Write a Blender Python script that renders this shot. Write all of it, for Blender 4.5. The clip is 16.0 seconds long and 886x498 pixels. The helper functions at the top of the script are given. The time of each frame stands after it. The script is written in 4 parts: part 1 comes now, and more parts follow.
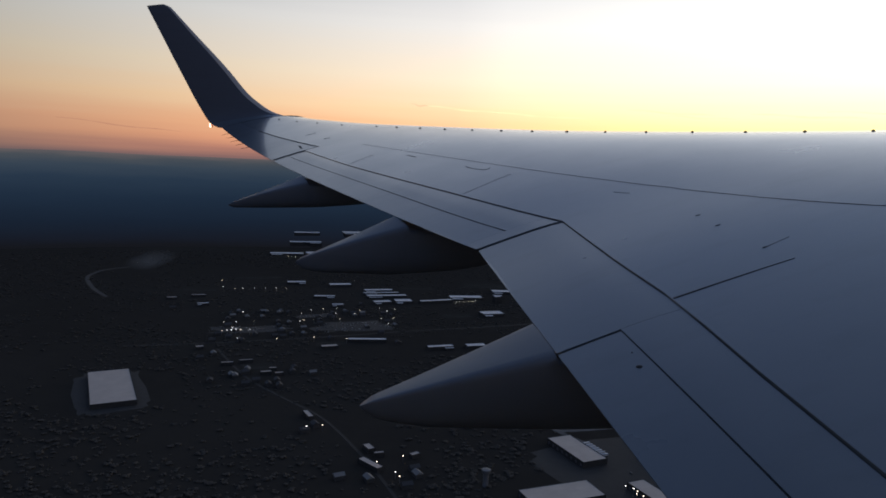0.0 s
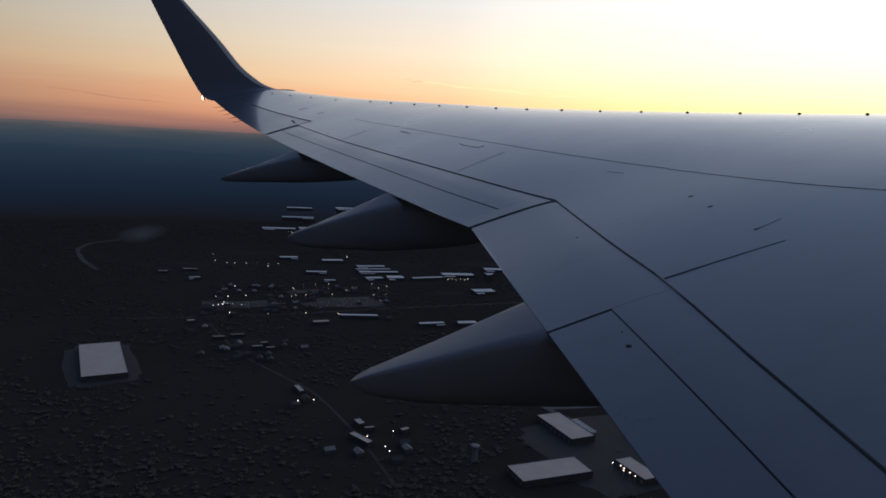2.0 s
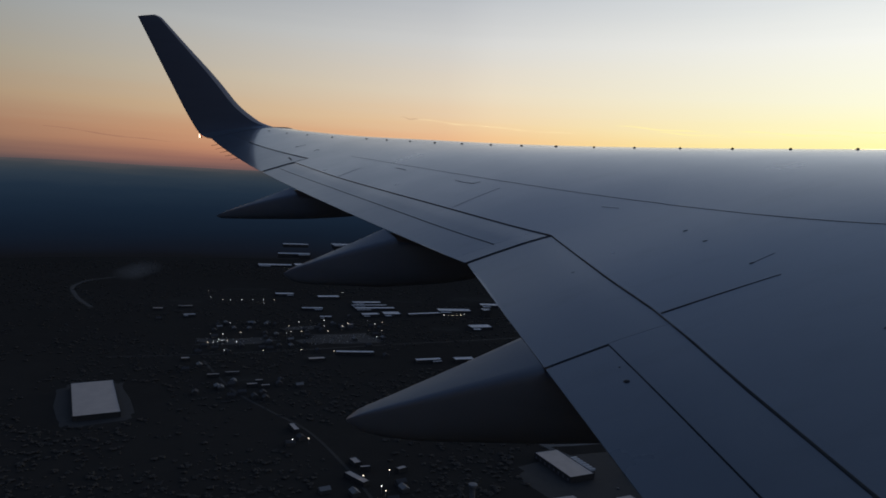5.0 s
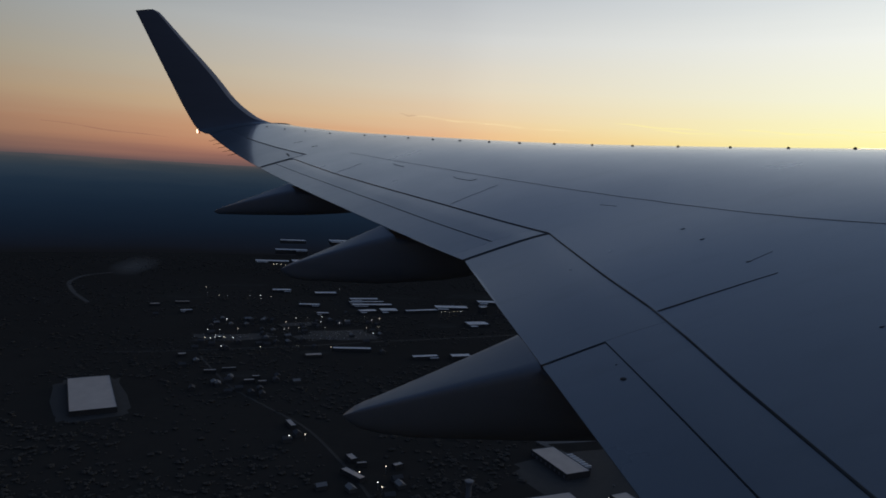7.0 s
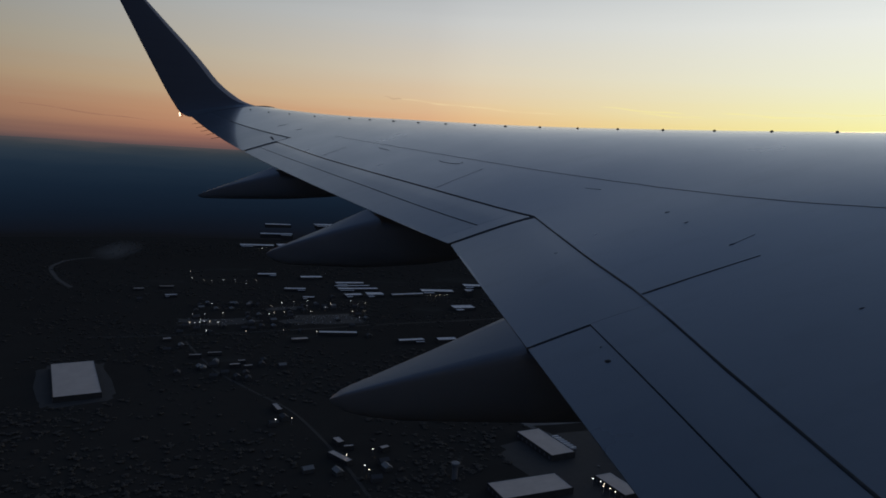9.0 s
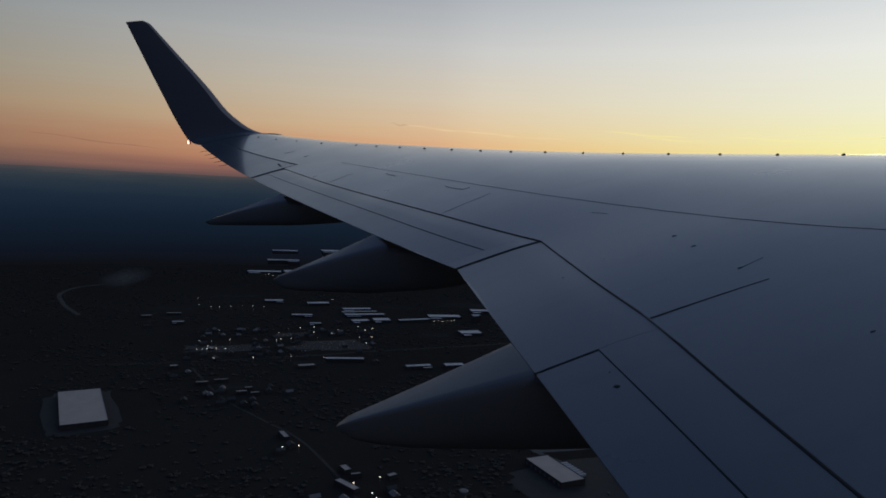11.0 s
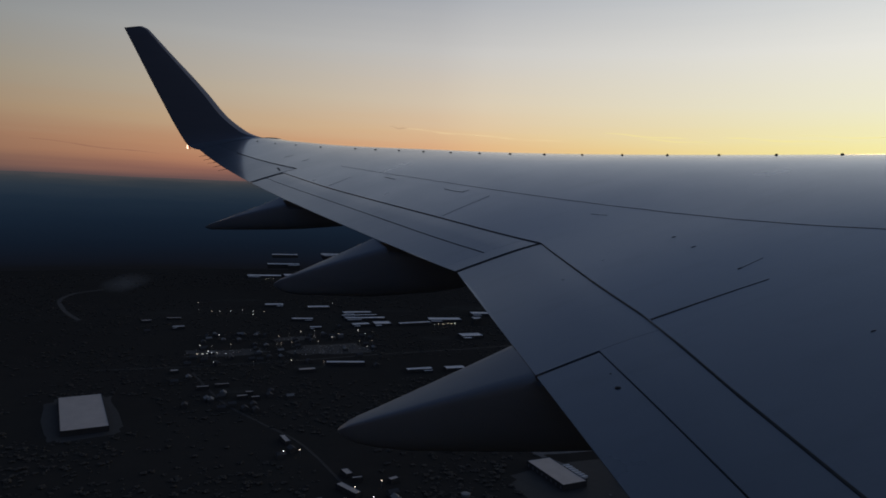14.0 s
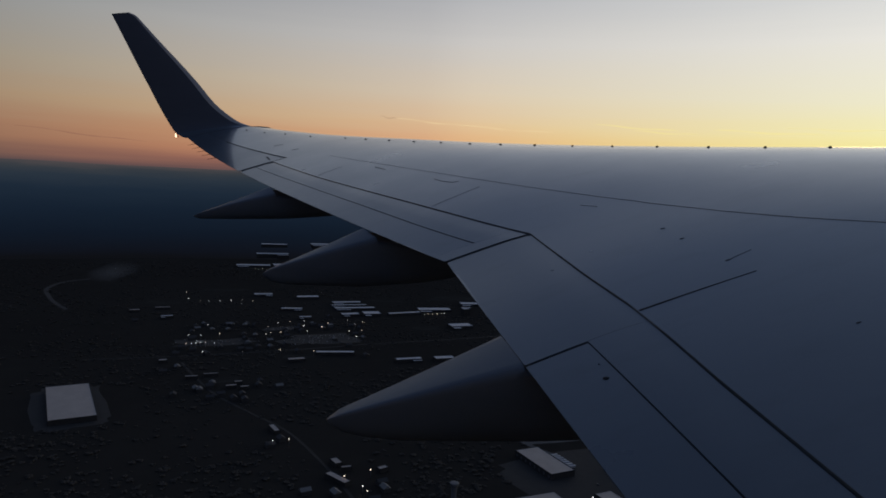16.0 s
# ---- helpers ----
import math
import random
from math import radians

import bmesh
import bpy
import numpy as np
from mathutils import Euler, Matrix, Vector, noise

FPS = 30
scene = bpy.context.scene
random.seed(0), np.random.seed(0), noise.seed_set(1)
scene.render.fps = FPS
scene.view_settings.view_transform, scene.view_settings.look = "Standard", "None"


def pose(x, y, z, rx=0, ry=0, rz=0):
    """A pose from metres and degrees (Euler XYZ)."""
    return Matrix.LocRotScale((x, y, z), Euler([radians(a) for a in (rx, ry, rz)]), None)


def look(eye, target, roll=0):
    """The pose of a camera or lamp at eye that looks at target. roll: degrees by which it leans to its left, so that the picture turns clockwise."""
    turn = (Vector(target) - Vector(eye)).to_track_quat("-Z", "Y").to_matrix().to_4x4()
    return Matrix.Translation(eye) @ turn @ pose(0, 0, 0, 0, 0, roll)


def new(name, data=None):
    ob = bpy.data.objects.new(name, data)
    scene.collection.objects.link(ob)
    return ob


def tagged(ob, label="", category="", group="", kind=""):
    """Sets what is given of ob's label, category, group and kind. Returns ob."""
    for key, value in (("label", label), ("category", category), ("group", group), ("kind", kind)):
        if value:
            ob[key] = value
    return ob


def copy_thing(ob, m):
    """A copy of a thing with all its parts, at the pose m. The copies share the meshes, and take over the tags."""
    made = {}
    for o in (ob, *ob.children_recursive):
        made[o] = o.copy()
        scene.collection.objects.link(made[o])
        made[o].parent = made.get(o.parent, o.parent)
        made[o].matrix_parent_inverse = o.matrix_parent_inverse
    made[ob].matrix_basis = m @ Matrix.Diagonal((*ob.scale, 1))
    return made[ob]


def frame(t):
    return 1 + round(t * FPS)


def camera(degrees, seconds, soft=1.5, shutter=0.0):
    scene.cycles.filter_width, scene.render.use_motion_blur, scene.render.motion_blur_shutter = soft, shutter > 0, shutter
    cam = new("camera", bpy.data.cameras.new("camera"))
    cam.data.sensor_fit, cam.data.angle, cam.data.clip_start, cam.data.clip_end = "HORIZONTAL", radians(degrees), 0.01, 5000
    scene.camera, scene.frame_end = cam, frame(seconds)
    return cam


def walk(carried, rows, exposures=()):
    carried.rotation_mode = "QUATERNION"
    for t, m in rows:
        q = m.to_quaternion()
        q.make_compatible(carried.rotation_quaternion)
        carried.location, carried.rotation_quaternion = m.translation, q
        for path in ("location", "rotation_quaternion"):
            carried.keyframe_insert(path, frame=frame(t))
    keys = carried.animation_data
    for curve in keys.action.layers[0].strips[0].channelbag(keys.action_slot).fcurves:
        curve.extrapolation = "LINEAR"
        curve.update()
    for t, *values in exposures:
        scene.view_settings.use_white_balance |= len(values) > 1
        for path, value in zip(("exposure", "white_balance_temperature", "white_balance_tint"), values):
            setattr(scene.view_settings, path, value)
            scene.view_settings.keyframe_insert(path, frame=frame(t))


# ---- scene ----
# seconds, and the camera's turn in degrees; the eye stays at the cabin window
PATH = [
    (0.0, 83.132, -2.408, -7.506),
    (0.5, 81.436, -2.897, -7.727),
    (1.0, 81.077, -3.129, -7.868),
    (1.5, 81.035, -3.337, -8.039),
    (2.0, 81.28, -3.29, -8.005),
    (2.5, 81.977, -3.072, -7.911),
    (3.0, 82.828, -3.019, -8.245),
    (3.5, 82.869, -3.167, -8.296),
    (4.0, 84.025, -2.966, -8.216),
    (4.2, 84.475, -2.902, -8.231),
    (6.3, 83.732, -3.391, -8.646),
    (6.5, 83.721, -3.365, -8.68),
    (7.0, 84.008, -3.371, -8.537),
    (7.5, 84.308, -3.336, -8.477),
    (8.0, 84.149, -3.529, -8.652),
    (8.5, 83.16, -3.486, -8.964),
    (9.0, 82.731, -3.348, -9.725),
    (9.5, 83.236, -3.139, -9.682),
    (10.0, 84.32, -2.902, -9.26),
    (10.2, 84.733, -2.876, -9.145),
    (12.3, 84.809, -2.953, -9.437),
    (12.5, 84.741, -2.897, -9.428),
    (13.0, 84.782, -2.938, -9.423),
    (13.5, 84.986, -2.676, -9.364),
    (14.0, 85.022, -2.492, -9.263),
    (14.5, 84.662, -2.691, -9.665),
    (15.0, 84.612, -2.708, -9.781),
    (15.5, 84.397, -2.806, -9.872),
    (16.0, 84.261, -2.831, -10.071),
]
cam = camera(65.3, 16.0, soft=1.7)
walk(cam, [(t, pose(0, 0, 0, rx, ry, rz)) for t, rx, ry, rz in PATH],
     exposures=[(0.0, 0.76, 6750, 11), (1.5, 0.74, 6730, 11), (3.0, 0.52, 6640, 10), (4.2, 0.29, 6550, 9), (6.5, 0.22, 6470, 8),
                (8.0, 0.11, 6420, 7), (10.0, 0.05, 6450, 8), (12.5, 0.02, 6560, 9), (16.0, -0.02, 6680, 11)])


ALT = 360.0                 # height of the eye over the ground
GZ = -ALT
S = ALT / 450.0             # plan metres of the district per drawn unit
SUN_AZ = 42.3               # degrees from +y towards +x
SUN_EL = 1.0


# ---------------------------------------------------------------- sky and sun
def lin(r, g, b):
    """Linear colour from 8-bit display values."""
    return tuple(((v / 255) / 12.92 if v / 255 <= 0.04045 else ((v / 255 + 0.055) / 1.055) ** 2.4) for v in (r, g, b)) + (1.0,)


world = bpy.data.worlds.new("dusk_sky")
scene.world = world
world.use_nodes = True
wt = world.node_tree
wt.nodes.clear()


def wnode(kind, **props):
    n = wt.nodes.new(kind)
    for k, v in props.items():
        if k == "operation":
            n.operation = v
        elif k == "blend_type":
            n.blend_type = v
        elif k == "data_type":
            n.data_type = v
    return n


def wmath(op, a, b=None, clamp=False):
    n = wnode("ShaderNodeMath", operation=op)
    n.use_clamp = clamp
    for i, v in enumerate((a, b)):
        if v is None:
            continue
        if isinstance(v, (int, float)):
            n.inputs[i].default_value = v
        else:
            wt.links.new(v, n.inputs[i])
    return n.outputs[0]


def sky_ramp(fac, stops):
    """A ramp over elevation; stops: (degrees over the horizon, r, g, b)."""
    n = wnode("ShaderNodeValToRGB")
    while len(n.color_ramp.elements) > 1:
        n.color_ramp.elements.remove(n.color_ramp.elements[-1])
    for i, (deg, *rgb) in enumerate(stops):
        pos = math.sqrt(max(0.0, (deg + 3.0) / 93.0))
        e = n.color_ramp.elements[0] if i == 0 else n.color_ramp.elements.new(pos)
        e.position, e.color = pos, lin(*rgb)
    wt.links.new(fac, n.inputs[0])
    return n.outputs[0]


coord = wnode("ShaderNodeTexCoord")
sep = wnode("ShaderNodeSeparateXYZ")
wt.links.new(coord.outputs["Generated"], sep.inputs[0])
elev = wmath("MULTIPLY", wmath("ARCSINE", sep.outputs["Z"]), 180 / math.pi)
# faint uneven layers of haze close to the horizon
hz = wnode("ShaderNodeTexNoise")
hz.inputs["Scale"].default_value, hz.inputs["Detail"].default_value = 3.0, 4.0
hmap = wnode("ShaderNodeMapping")
hmap.inputs["Scale"].default_value = (1.0, 1.0, 26.0)
wt.links.new(coord.outputs["Generated"], hmap.inputs[0])
wt.links.new(hmap.outputs[0], hz.inputs["Vector"])
elev2 = wmath("ADD", elev, wmath("MULTIPLY", wmath("SUBTRACT", hz.outputs["Fac"], 0.5), 0.9))
fac = wmath("SQRT", wmath("MAXIMUM", wmath("DIVIDE", wmath("ADD", elev2, 3.0), 93.0), 0.0))
sx, sy = math.sin(radians(SUN_AZ)), math.cos(radians(SUN_AZ))
flat = wmath("SQRT", wmath("ADD", wmath("MULTIPLY", sep.outputs["X"], sep.outputs["X"]), wmath("MULTIPLY", sep.outputs["Y"], sep.outputs["Y"])))
along = wmath("DIVIDE", wmath("ADD", wmath("MULTIPLY", sep.outputs["X"], sx), wmath("MULTIPLY", sep.outputs["Y"], sy)), wmath("MAXIMUM", flat, 0.001))
away = wmath("MULTIPLY", wmath("ARCCOSINE", wmath("MINIMUM", wmath("MAXIMUM", along, -1.0), 1.0)), 180 / math.pi)
near_sun = wmath("SUBTRACT", 1.0, wmath("DIVIDE", away, 34.0), clamp=True)
mid_sun = wmath("SUBTRACT", 1.0, wmath("DIVIDE", wmath("SUBTRACT", away, 30.0), 44.0), clamp=True)
far_side = wmath("DIVIDE", wmath("SUBTRACT", away, 74.0), 66.0, clamp=True)
FAR = [(-3, 62, 60, 66), (0.0, 82, 72, 74), (0.7, 108, 87, 79), (1.5, 131, 103, 86), (2.6, 138, 108, 90), (4.5, 147, 127, 106), (7, 140, 133, 120), (11, 129, 134, 136), (18, 91, 104, 122), (32, 62, 80, 112), (90, 48, 62, 90)]
MID = [(-3, 90, 72, 72), (0.0, 124, 88, 84), (0.7, 174, 114, 96), (1.5, 212, 145, 109), (2.6, 222, 164, 122), (4.5, 222, 189, 151), (7, 214, 199, 178), (11, 197, 196, 195), (18, 149, 158, 172), (32, 74, 92, 124), (90, 48, 62, 90)]
SUNWARD = [(-3, 150, 96, 66), (0.0, 240, 150, 70), (0.7, 255, 202, 76), (1.5, 253, 228, 104), (2.6, 250, 235, 136), (4.5, 243, 237, 178), (7, 237, 235, 208), (11, 232, 232, 226), (18, 194, 202, 212), (32, 90, 108, 136), (90, 48, 62, 90)]
BACK = [(-3, 22, 26, 36), (0.6, 40, 45, 62), (4.5, 52, 57, 77), (11, 55, 65, 88), (32, 54, 70, 100), (90, 48, 62, 90)]


def wmix(f, a, b):
    n = wnode("ShaderNodeMixRGB", blend_type="MIX")
    wt.links.new(f, n.inputs[0])
    wt.links.new(a, n.inputs[1])
    wt.links.new(b, n.inputs[2])
    return n.outputs[0]


sky = wmix(mid_sun, sky_ramp(fac, FAR), sky_ramp(fac, MID))
sky = wmix(near_sun, sky, sky_ramp(fac, SUNWARD))
sky = wmix(far_side, sky, sky_ramp(fac, BACK))
bg = wnode("ShaderNodeBackground")
bg.inputs["Strength"].default_value = 1.0
wt.links.new(sky, bg.inputs[0])
wout = wnode("ShaderNodeOutputWorld")
wt.links.new(bg.outputs[0], wout.inputs[0])

sun = new("sun", bpy.data.lights.new("sun", "SUN"))
sun.data.energy, sun.data.angle, sun.data.color = 0.25, radians(12.0), (1.0, 0.55, 0.25)
sun.matrix_basis = look((0, 0, 0), (-sx * math.cos(radians(SUN_EL)), -sy * math.cos(radians(SUN_EL)), -math.sin(radians(SUN_EL))))


# ---------------------------------------------------------------- materials
class Mat:
    """A small wrapper round one node material."""

    def __init__(self, name, color, rough=0.5, metal=0.0, spec=0.5):
        self.m = bpy.data.materials.new(name)
        self.m.use_nodes = True
        self.t = self.m.node_tree
        self.b = self.t.nodes["Principled BSDF"]
        self.b.inputs["Base Color"].default_value = (*color, 1)
        self.b.inputs["Roughness"].default_value = rough
        self.b.inputs["Metallic"].default_value = metal
        self.b.inputs["Specular IOR Level"].default_value = spec
        self.pos = None

    def coord(self, scale=(1, 1, 1), source="Object"):
        c = self.t.nodes.new("ShaderNodeTexCoord")
        mp = self.t.nodes.new("ShaderNodeMapping")
        mp.inputs["Scale"].default_value = scale
        self.t.links.new(c.outputs[source], mp.inputs[0])
        return mp.outputs[0]

    def noise(self, size, detail=4, rough=0.55, stretch=(1, 1, 1), source="Object"):
        n = self.t.nodes.new("ShaderNodeTexNoise")
        n.inputs["Scale"].default_value = 1.0
        n.inputs["Detail"].default_value, n.inputs["Roughness"].default_value = detail, rough
        self.t.links.new(self.coord(tuple(s / size for s in stretch), source), n.inputs["Vector"])
        return n.outputs["Fac"]

    def ramp(self, f, stops):
        n = self.t.nodes.new("ShaderNodeValToRGB")
        while len(n.color_ramp.elements) > 1:
            n.color_ramp.elements.remove(n.color_ramp.elements[-1])
        for i, (pos, col) in enumerate(stops):
            e = n.color_ramp.elements[0] if i == 0 else n.color_ramp.elements.new(pos)
            col = col if isinstance(col, tuple) else (col, col, col)
            e.position, e.color = pos, (*col, 1)
        self.t.links.new(f, n.inputs[0])
        return n.outputs[0]

    def mix(self, f, a, b, kind="MIX"):
        n = self.t.nodes.new("ShaderNodeMixRGB")
        n.blend_type = kind
        for i, v in enumerate((f, a, b)):
            if isinstance(v, (int, float)):
                n.inputs[i].default_value = v if i == 0 else (v, v, v, 1)
            elif isinstance(v, tuple):
                n.inputs[i].default_value = (*v, 1)
            else:
                self.t.links.new(v, n.inputs[i])
        return n.outputs[0]

    def color(self, sock):
        self.t.links.new(sock, self.b.inputs["Base Color"])

    def rough(self, sock):
        self.t.links.new(sock, self.b.inputs["Roughness"])

    def bump(self, f, strength, dist):
        n = self.t.nodes.new("ShaderNodeBump")
        n.inputs["Strength"].default_value, n.inputs["Distance"].default_value = strength, dist
        self.t.links.new(f, n.inputs["Height"])
        self.t.links.new(n.outputs[0], self.b.inputs["Normal"])


def paint(name, color, rough, dirt=0.25, coat=0.5):
    """Weathered aircraft paint: soft blotches, streaks along the airflow, faint waviness."""
    k = Mat(name, color, rough)
    blot = k.noise(0.9, 5)
    streak = k.noise(0.16, 4, 0.6, (0.06, 1.0, 1.0))
    fine = k.noise(0.02, 3)
    c = k.mix(k.ramp(blot, [(0.3, 0.0), (0.75, 1.0)]), tuple(v * (1 - dirt * 0.45) for v in color), color)
    c = k.mix(k.ramp(streak, [(0.52, 0.0), (0.78, dirt)]), c, tuple(v * 0.55 for v in color))
    c = k.mix(k.ramp(fine, [(0.62, 0.0), (0.8, dirt * 0.4)]), c, tuple(v * 0.6 for v in color))
    k.color(c)
    k.rough(k.ramp(blot, [(0.25, rough - 0.05), (0.8, rough + 0.09)]))
    k.b.inputs["Coat Weight"].default_value, k.b.inputs["Coat Roughness"].default_value = coat, 0.09
    k.bump(k.noise(0.55, 2), 0.05, 0.006)
    return k.m


def emitter(name, color, strength):
    k = Mat(name, color, 0.4)
    k.b.inputs["Emission Color"].default_value = (*color, 1)
    k.b.inputs["Emission Strength"].default_value = strength
    k.m.cycles.emission_sampling = "NONE"
    return k.m


WING_GREY = paint("wing_grey_paint", (0.135, 0.16, 0.178), 0.31, 0.36, 0.9)
FLAP_GREY = paint("flap_grey_paint", (0.134, 0.161, 0.181), 0.31, 0.38, 0.65)
FAIRING_GREY = paint("fairing_grey_paint", (0.162, 0.178, 0.192), 0.46, 0.4, 0.12)
NAVY = paint("navy_paint", (0.115, 0.112, 0.122), 0.4, 0.25, 0.2)
DARK = Mat("dark_seal_rubber", (0.018, 0.018, 0.02), 0.7).m
SMUDGE = Mat("grease_smudge", (0.1, 0.108, 0.118), 0.45).m
WHITE_SKIN = paint("white_fuselage_paint", (0.58, 0.57, 0.555), 0.4)
NOSE_GREY = paint("pale_grey_paint", (0.72, 0.65, 0.57), 0.34, 0.2, 0.3)
NAV_GLOW = emitter("position_light_glow", (1.0, 0.74, 0.5), 2.2)
NAV_RED = emitter("dim_red_lens", (0.5, 0.08, 0.03), 0.25)


# ---------------------------------------------------------------- mesh helpers
def mesh_of(name, verts, faces, mat, smooth=True):
    me = bpy.data.meshes.new(name)
    me.from_pydata([tuple(v) for v in verts], [], faces)
    me.materials.append(mat)
    me.update()
    if smooth:
        me.polygons.foreach_set("use_smooth", [True] * len(me.polygons))
    return me


def part_mesh(name, verts, faces, mat, parent=None, label="", smooth=True, auto=0.0):
    me = mesh_of(name, verts, faces, mat, smooth)
    if auto:
        me.set_sharp_from_angle(angle=radians(auto))
    ob = new(name, me)
    if parent is not None:
        ob.parent = parent
    return tagged(ob, label)


def part(name, bm, material, parent=None, label=""):
    me = bpy.data.meshes.new(name)
    bmesh.ops.recalc_face_normals(bm, faces=bm.faces)
    bm.to_mesh(me)
    bm.free()
    me.materials.append(material)
    ob = new(name, me)
    if parent is not None:
        ob.parent = parent
    return tagged(ob, label)


def loft(rings, cap=True):
    """Verts and faces of a skin over closed rings of equal length."""
    n = len(rings[0])
    verts = [v for r in rings for v in r]
    faces = []
    for i in range(len(rings) - 1):
        for j in range(n):
            k = (j + 1) % n
            faces.append((i * n + j, i * n + k, (i + 1) * n + k, (i + 1) * n + j))
    if cap:
        faces.append(tuple(range(n))[::-1])
        faces.append(tuple((len(rings) - 1) * n + j for j in range(n)))
    return verts, faces


def knot(x, pairs):
    return float(np.interp(x, [a for a, _ in pairs], [b for _, b in pairs]))


# ---------------------------------------------------------------- the wing's shape
# Aircraft axes: x forward, y outboard from the centreline, z up; the eye is EYE_Y out, at z 0.
EYE_Y, ROOT_X, ROOT_Z = 1.597, 8.192, -1.159
SPAN, TIP_CHORD, BREAK_Y, BREAK_CHORD = 17.226, 1.785, 5.905, 4.367
T_LE = math.tan(radians(27.737))
TE_B = -T_LE * BREAK_Y - BREAK_CHORD
TE_T = -T_LE * SPAN - TIP_CHORD
# the climb: nose up about nine degrees, all but level across
CLIMB = Matrix(((0.98719, 0.00343, -0.15949), (0.0, 0.99977, 0.02151), (0.15952, -0.02123, 0.98697)))


def to_world(v):
    return CLIMB @ Vector(v)


# change of the chord's slope at the break
BEND = (TE_B - TE_T) / (SPAN - BREAK_Y) - math.tan(radians(-0.564))


def trailing(y):
    if y > BREAK_Y:
        return TE_B + (TE_T - TE_B) * (y - BREAK_Y) / (SPAN - BREAK_Y)
    return TE_B + math.tan(radians(-0.564)) * (BREAK_Y - y)


def foil(c, thick):
    c = min(max(c, 0.0), 1.0)
    return 5 * thick * (0.2969 * math.sqrt(c) - 0.126 * c - 0.3516 * c ** 2 + 0.2843 * c ** 3 - 0.1036 * c ** 4)


def wing_at(y, c, side=1, lift=0.0):
    """A point of the wing's skin in aircraft axes; side 1 above, -1 below."""
    xle = -T_LE * y
    chord = xle - trailing(y)
    soft = chord + BEND * 0.5 * math.log1p(math.exp(-abs(y - BREAK_Y) / 0.5))
    cs = c * chord / soft
    s = y / SPAN
    z = ROOT_Z + math.tan(radians(5.936)) * y + 0.512 * s ** 2 + 0.239 * s ** 5
    inc = radians(2.314 - 2.261 * s)
    h = side * foil(cs, 0.1086) * (1.0 if side > 0 else 0.75) + 0.06 * cs * (1 - cs)
    peak = BREAK_CHORD / (BREAK_CHORD + BEND * 0.5 * math.log(2))
    h -= (side * foil(peak, 0.1086) * (1.0 if side > 0 else 0.75) + 0.06 * peak * (1 - peak)) * min(cs, 1.0) ** 2 / math.cosh((y - BREAK_Y) / 0.9) ** 2
    z += soft * h - math.sin(inc) * (cs - 0.4) * soft - (0.004 if side < 0 else 0.0)
    if side > 0:
        z += (0.028 * math.exp(-((y - 12.4) / 2.2) ** 2) - 0.018 * math.exp(-((y - 16.8) / 0.7) ** 2)) * math.exp(-((c - 0.1) / 0.14) ** 2)
    return Vector((ROOT_X + xle - c * chord, y - EYE_Y, z + lift))


SPOILER_EDGE = [(1.0, 0.955), (3.01, 0.922), (3.58, 0.912), (4.31, 0.895), (4.91, 0.888), (5.90, 0.870)]
FLAP_SPLIT = [(1.0, 0.98), (3.15, 0.958), (3.71, 0.953), (4.21, 0.949)]
HINGE = [(5.91, 0.870), (7.6, 0.861), (10.18, 0.852), (12.11, 0.832)]
TAB = [(5.9, 0.936), (6.95, 0.935), (8.18, 0.929), (9.73, 0.925), (12.04, 0.925)]
TIP_LINE = [(12.2, 0.755), (15.55, 0.773), (17.3, 0.78)]


def box_end(y):
    if y <= 5.905:
        return knot(y, SPOILER_EDGE)
    if y <= 12.2:
        return knot(y, HINGE)
    return knot(y, TIP_LINE)


def spread(a, b, n):
    return [a + (b - a) * i / (n - 1) for i in range(n)]


# ---------------------------------------------------------------- the aircraft wing
ROOT = to_world(wing_at(2.0, 0.5))
wing = tagged(new("aircraft_wing"), "grey swept airliner wing with dark panel gaps and a navy winglet", "aircraft wing")
wing.location = ROOT


def wing_part(name, pts_faces, mat, parent=wing, label="", auto=30.0):
    verts, faces = pts_faces
    verts = [to_world(v) - ROOT for v in verts]
    return part_mesh(name, verts, faces, mat, parent, label, True, auto)


def skin_rings(ys, c0, c1, up=10, low=6, power=1.0, sink=0.0):
    """Closed chordwise rings between the chord fractions c0(y) and c1(y)."""
    rings = []
    for y in ys:
        a, b = c0(y), c1(y)
        cs = [a + (b - a) * (i / (up - 1)) ** power for i in range(up)]
        ls = [b + (a - b) * i / (low - 1) for i in range(low)]
        drop = lambda c: -sink * max(0.0, 1 - (c - a) / 0.04) ** 1.5
        rings.append([wing_at(y, c, 1, drop(c)) for c in cs] + [wing_at(y, c, -1) for c in ls])
    return rings


# main box with its nose
ys = spread(0.9, 4.8, 11) + spread(5.0, 5.895, 9) + spread(5.915, 6.9, 10) + spread(7.1, 12.11, 18) + [12.2, 12.215] + spread(12.5, SPAN, 18)
rings = []
for y in ys:
    end = box_end(y)
    cs = [end * (1 - math.cos(math.pi * i / 2 / 35)) for i in range(36)][::-1]
    ls = [end * (1 - math.cos(math.pi * i / 2 / 15)) for i in range(1, 16)]
    rings.append([wing_at(y, c) for c in cs] + [wing_at(y, c, -1) for c in ls])
wing_part("main_skin", loft(rings), WING_GREY, label="light grey weathered upper and lower wing skin", auto=35)

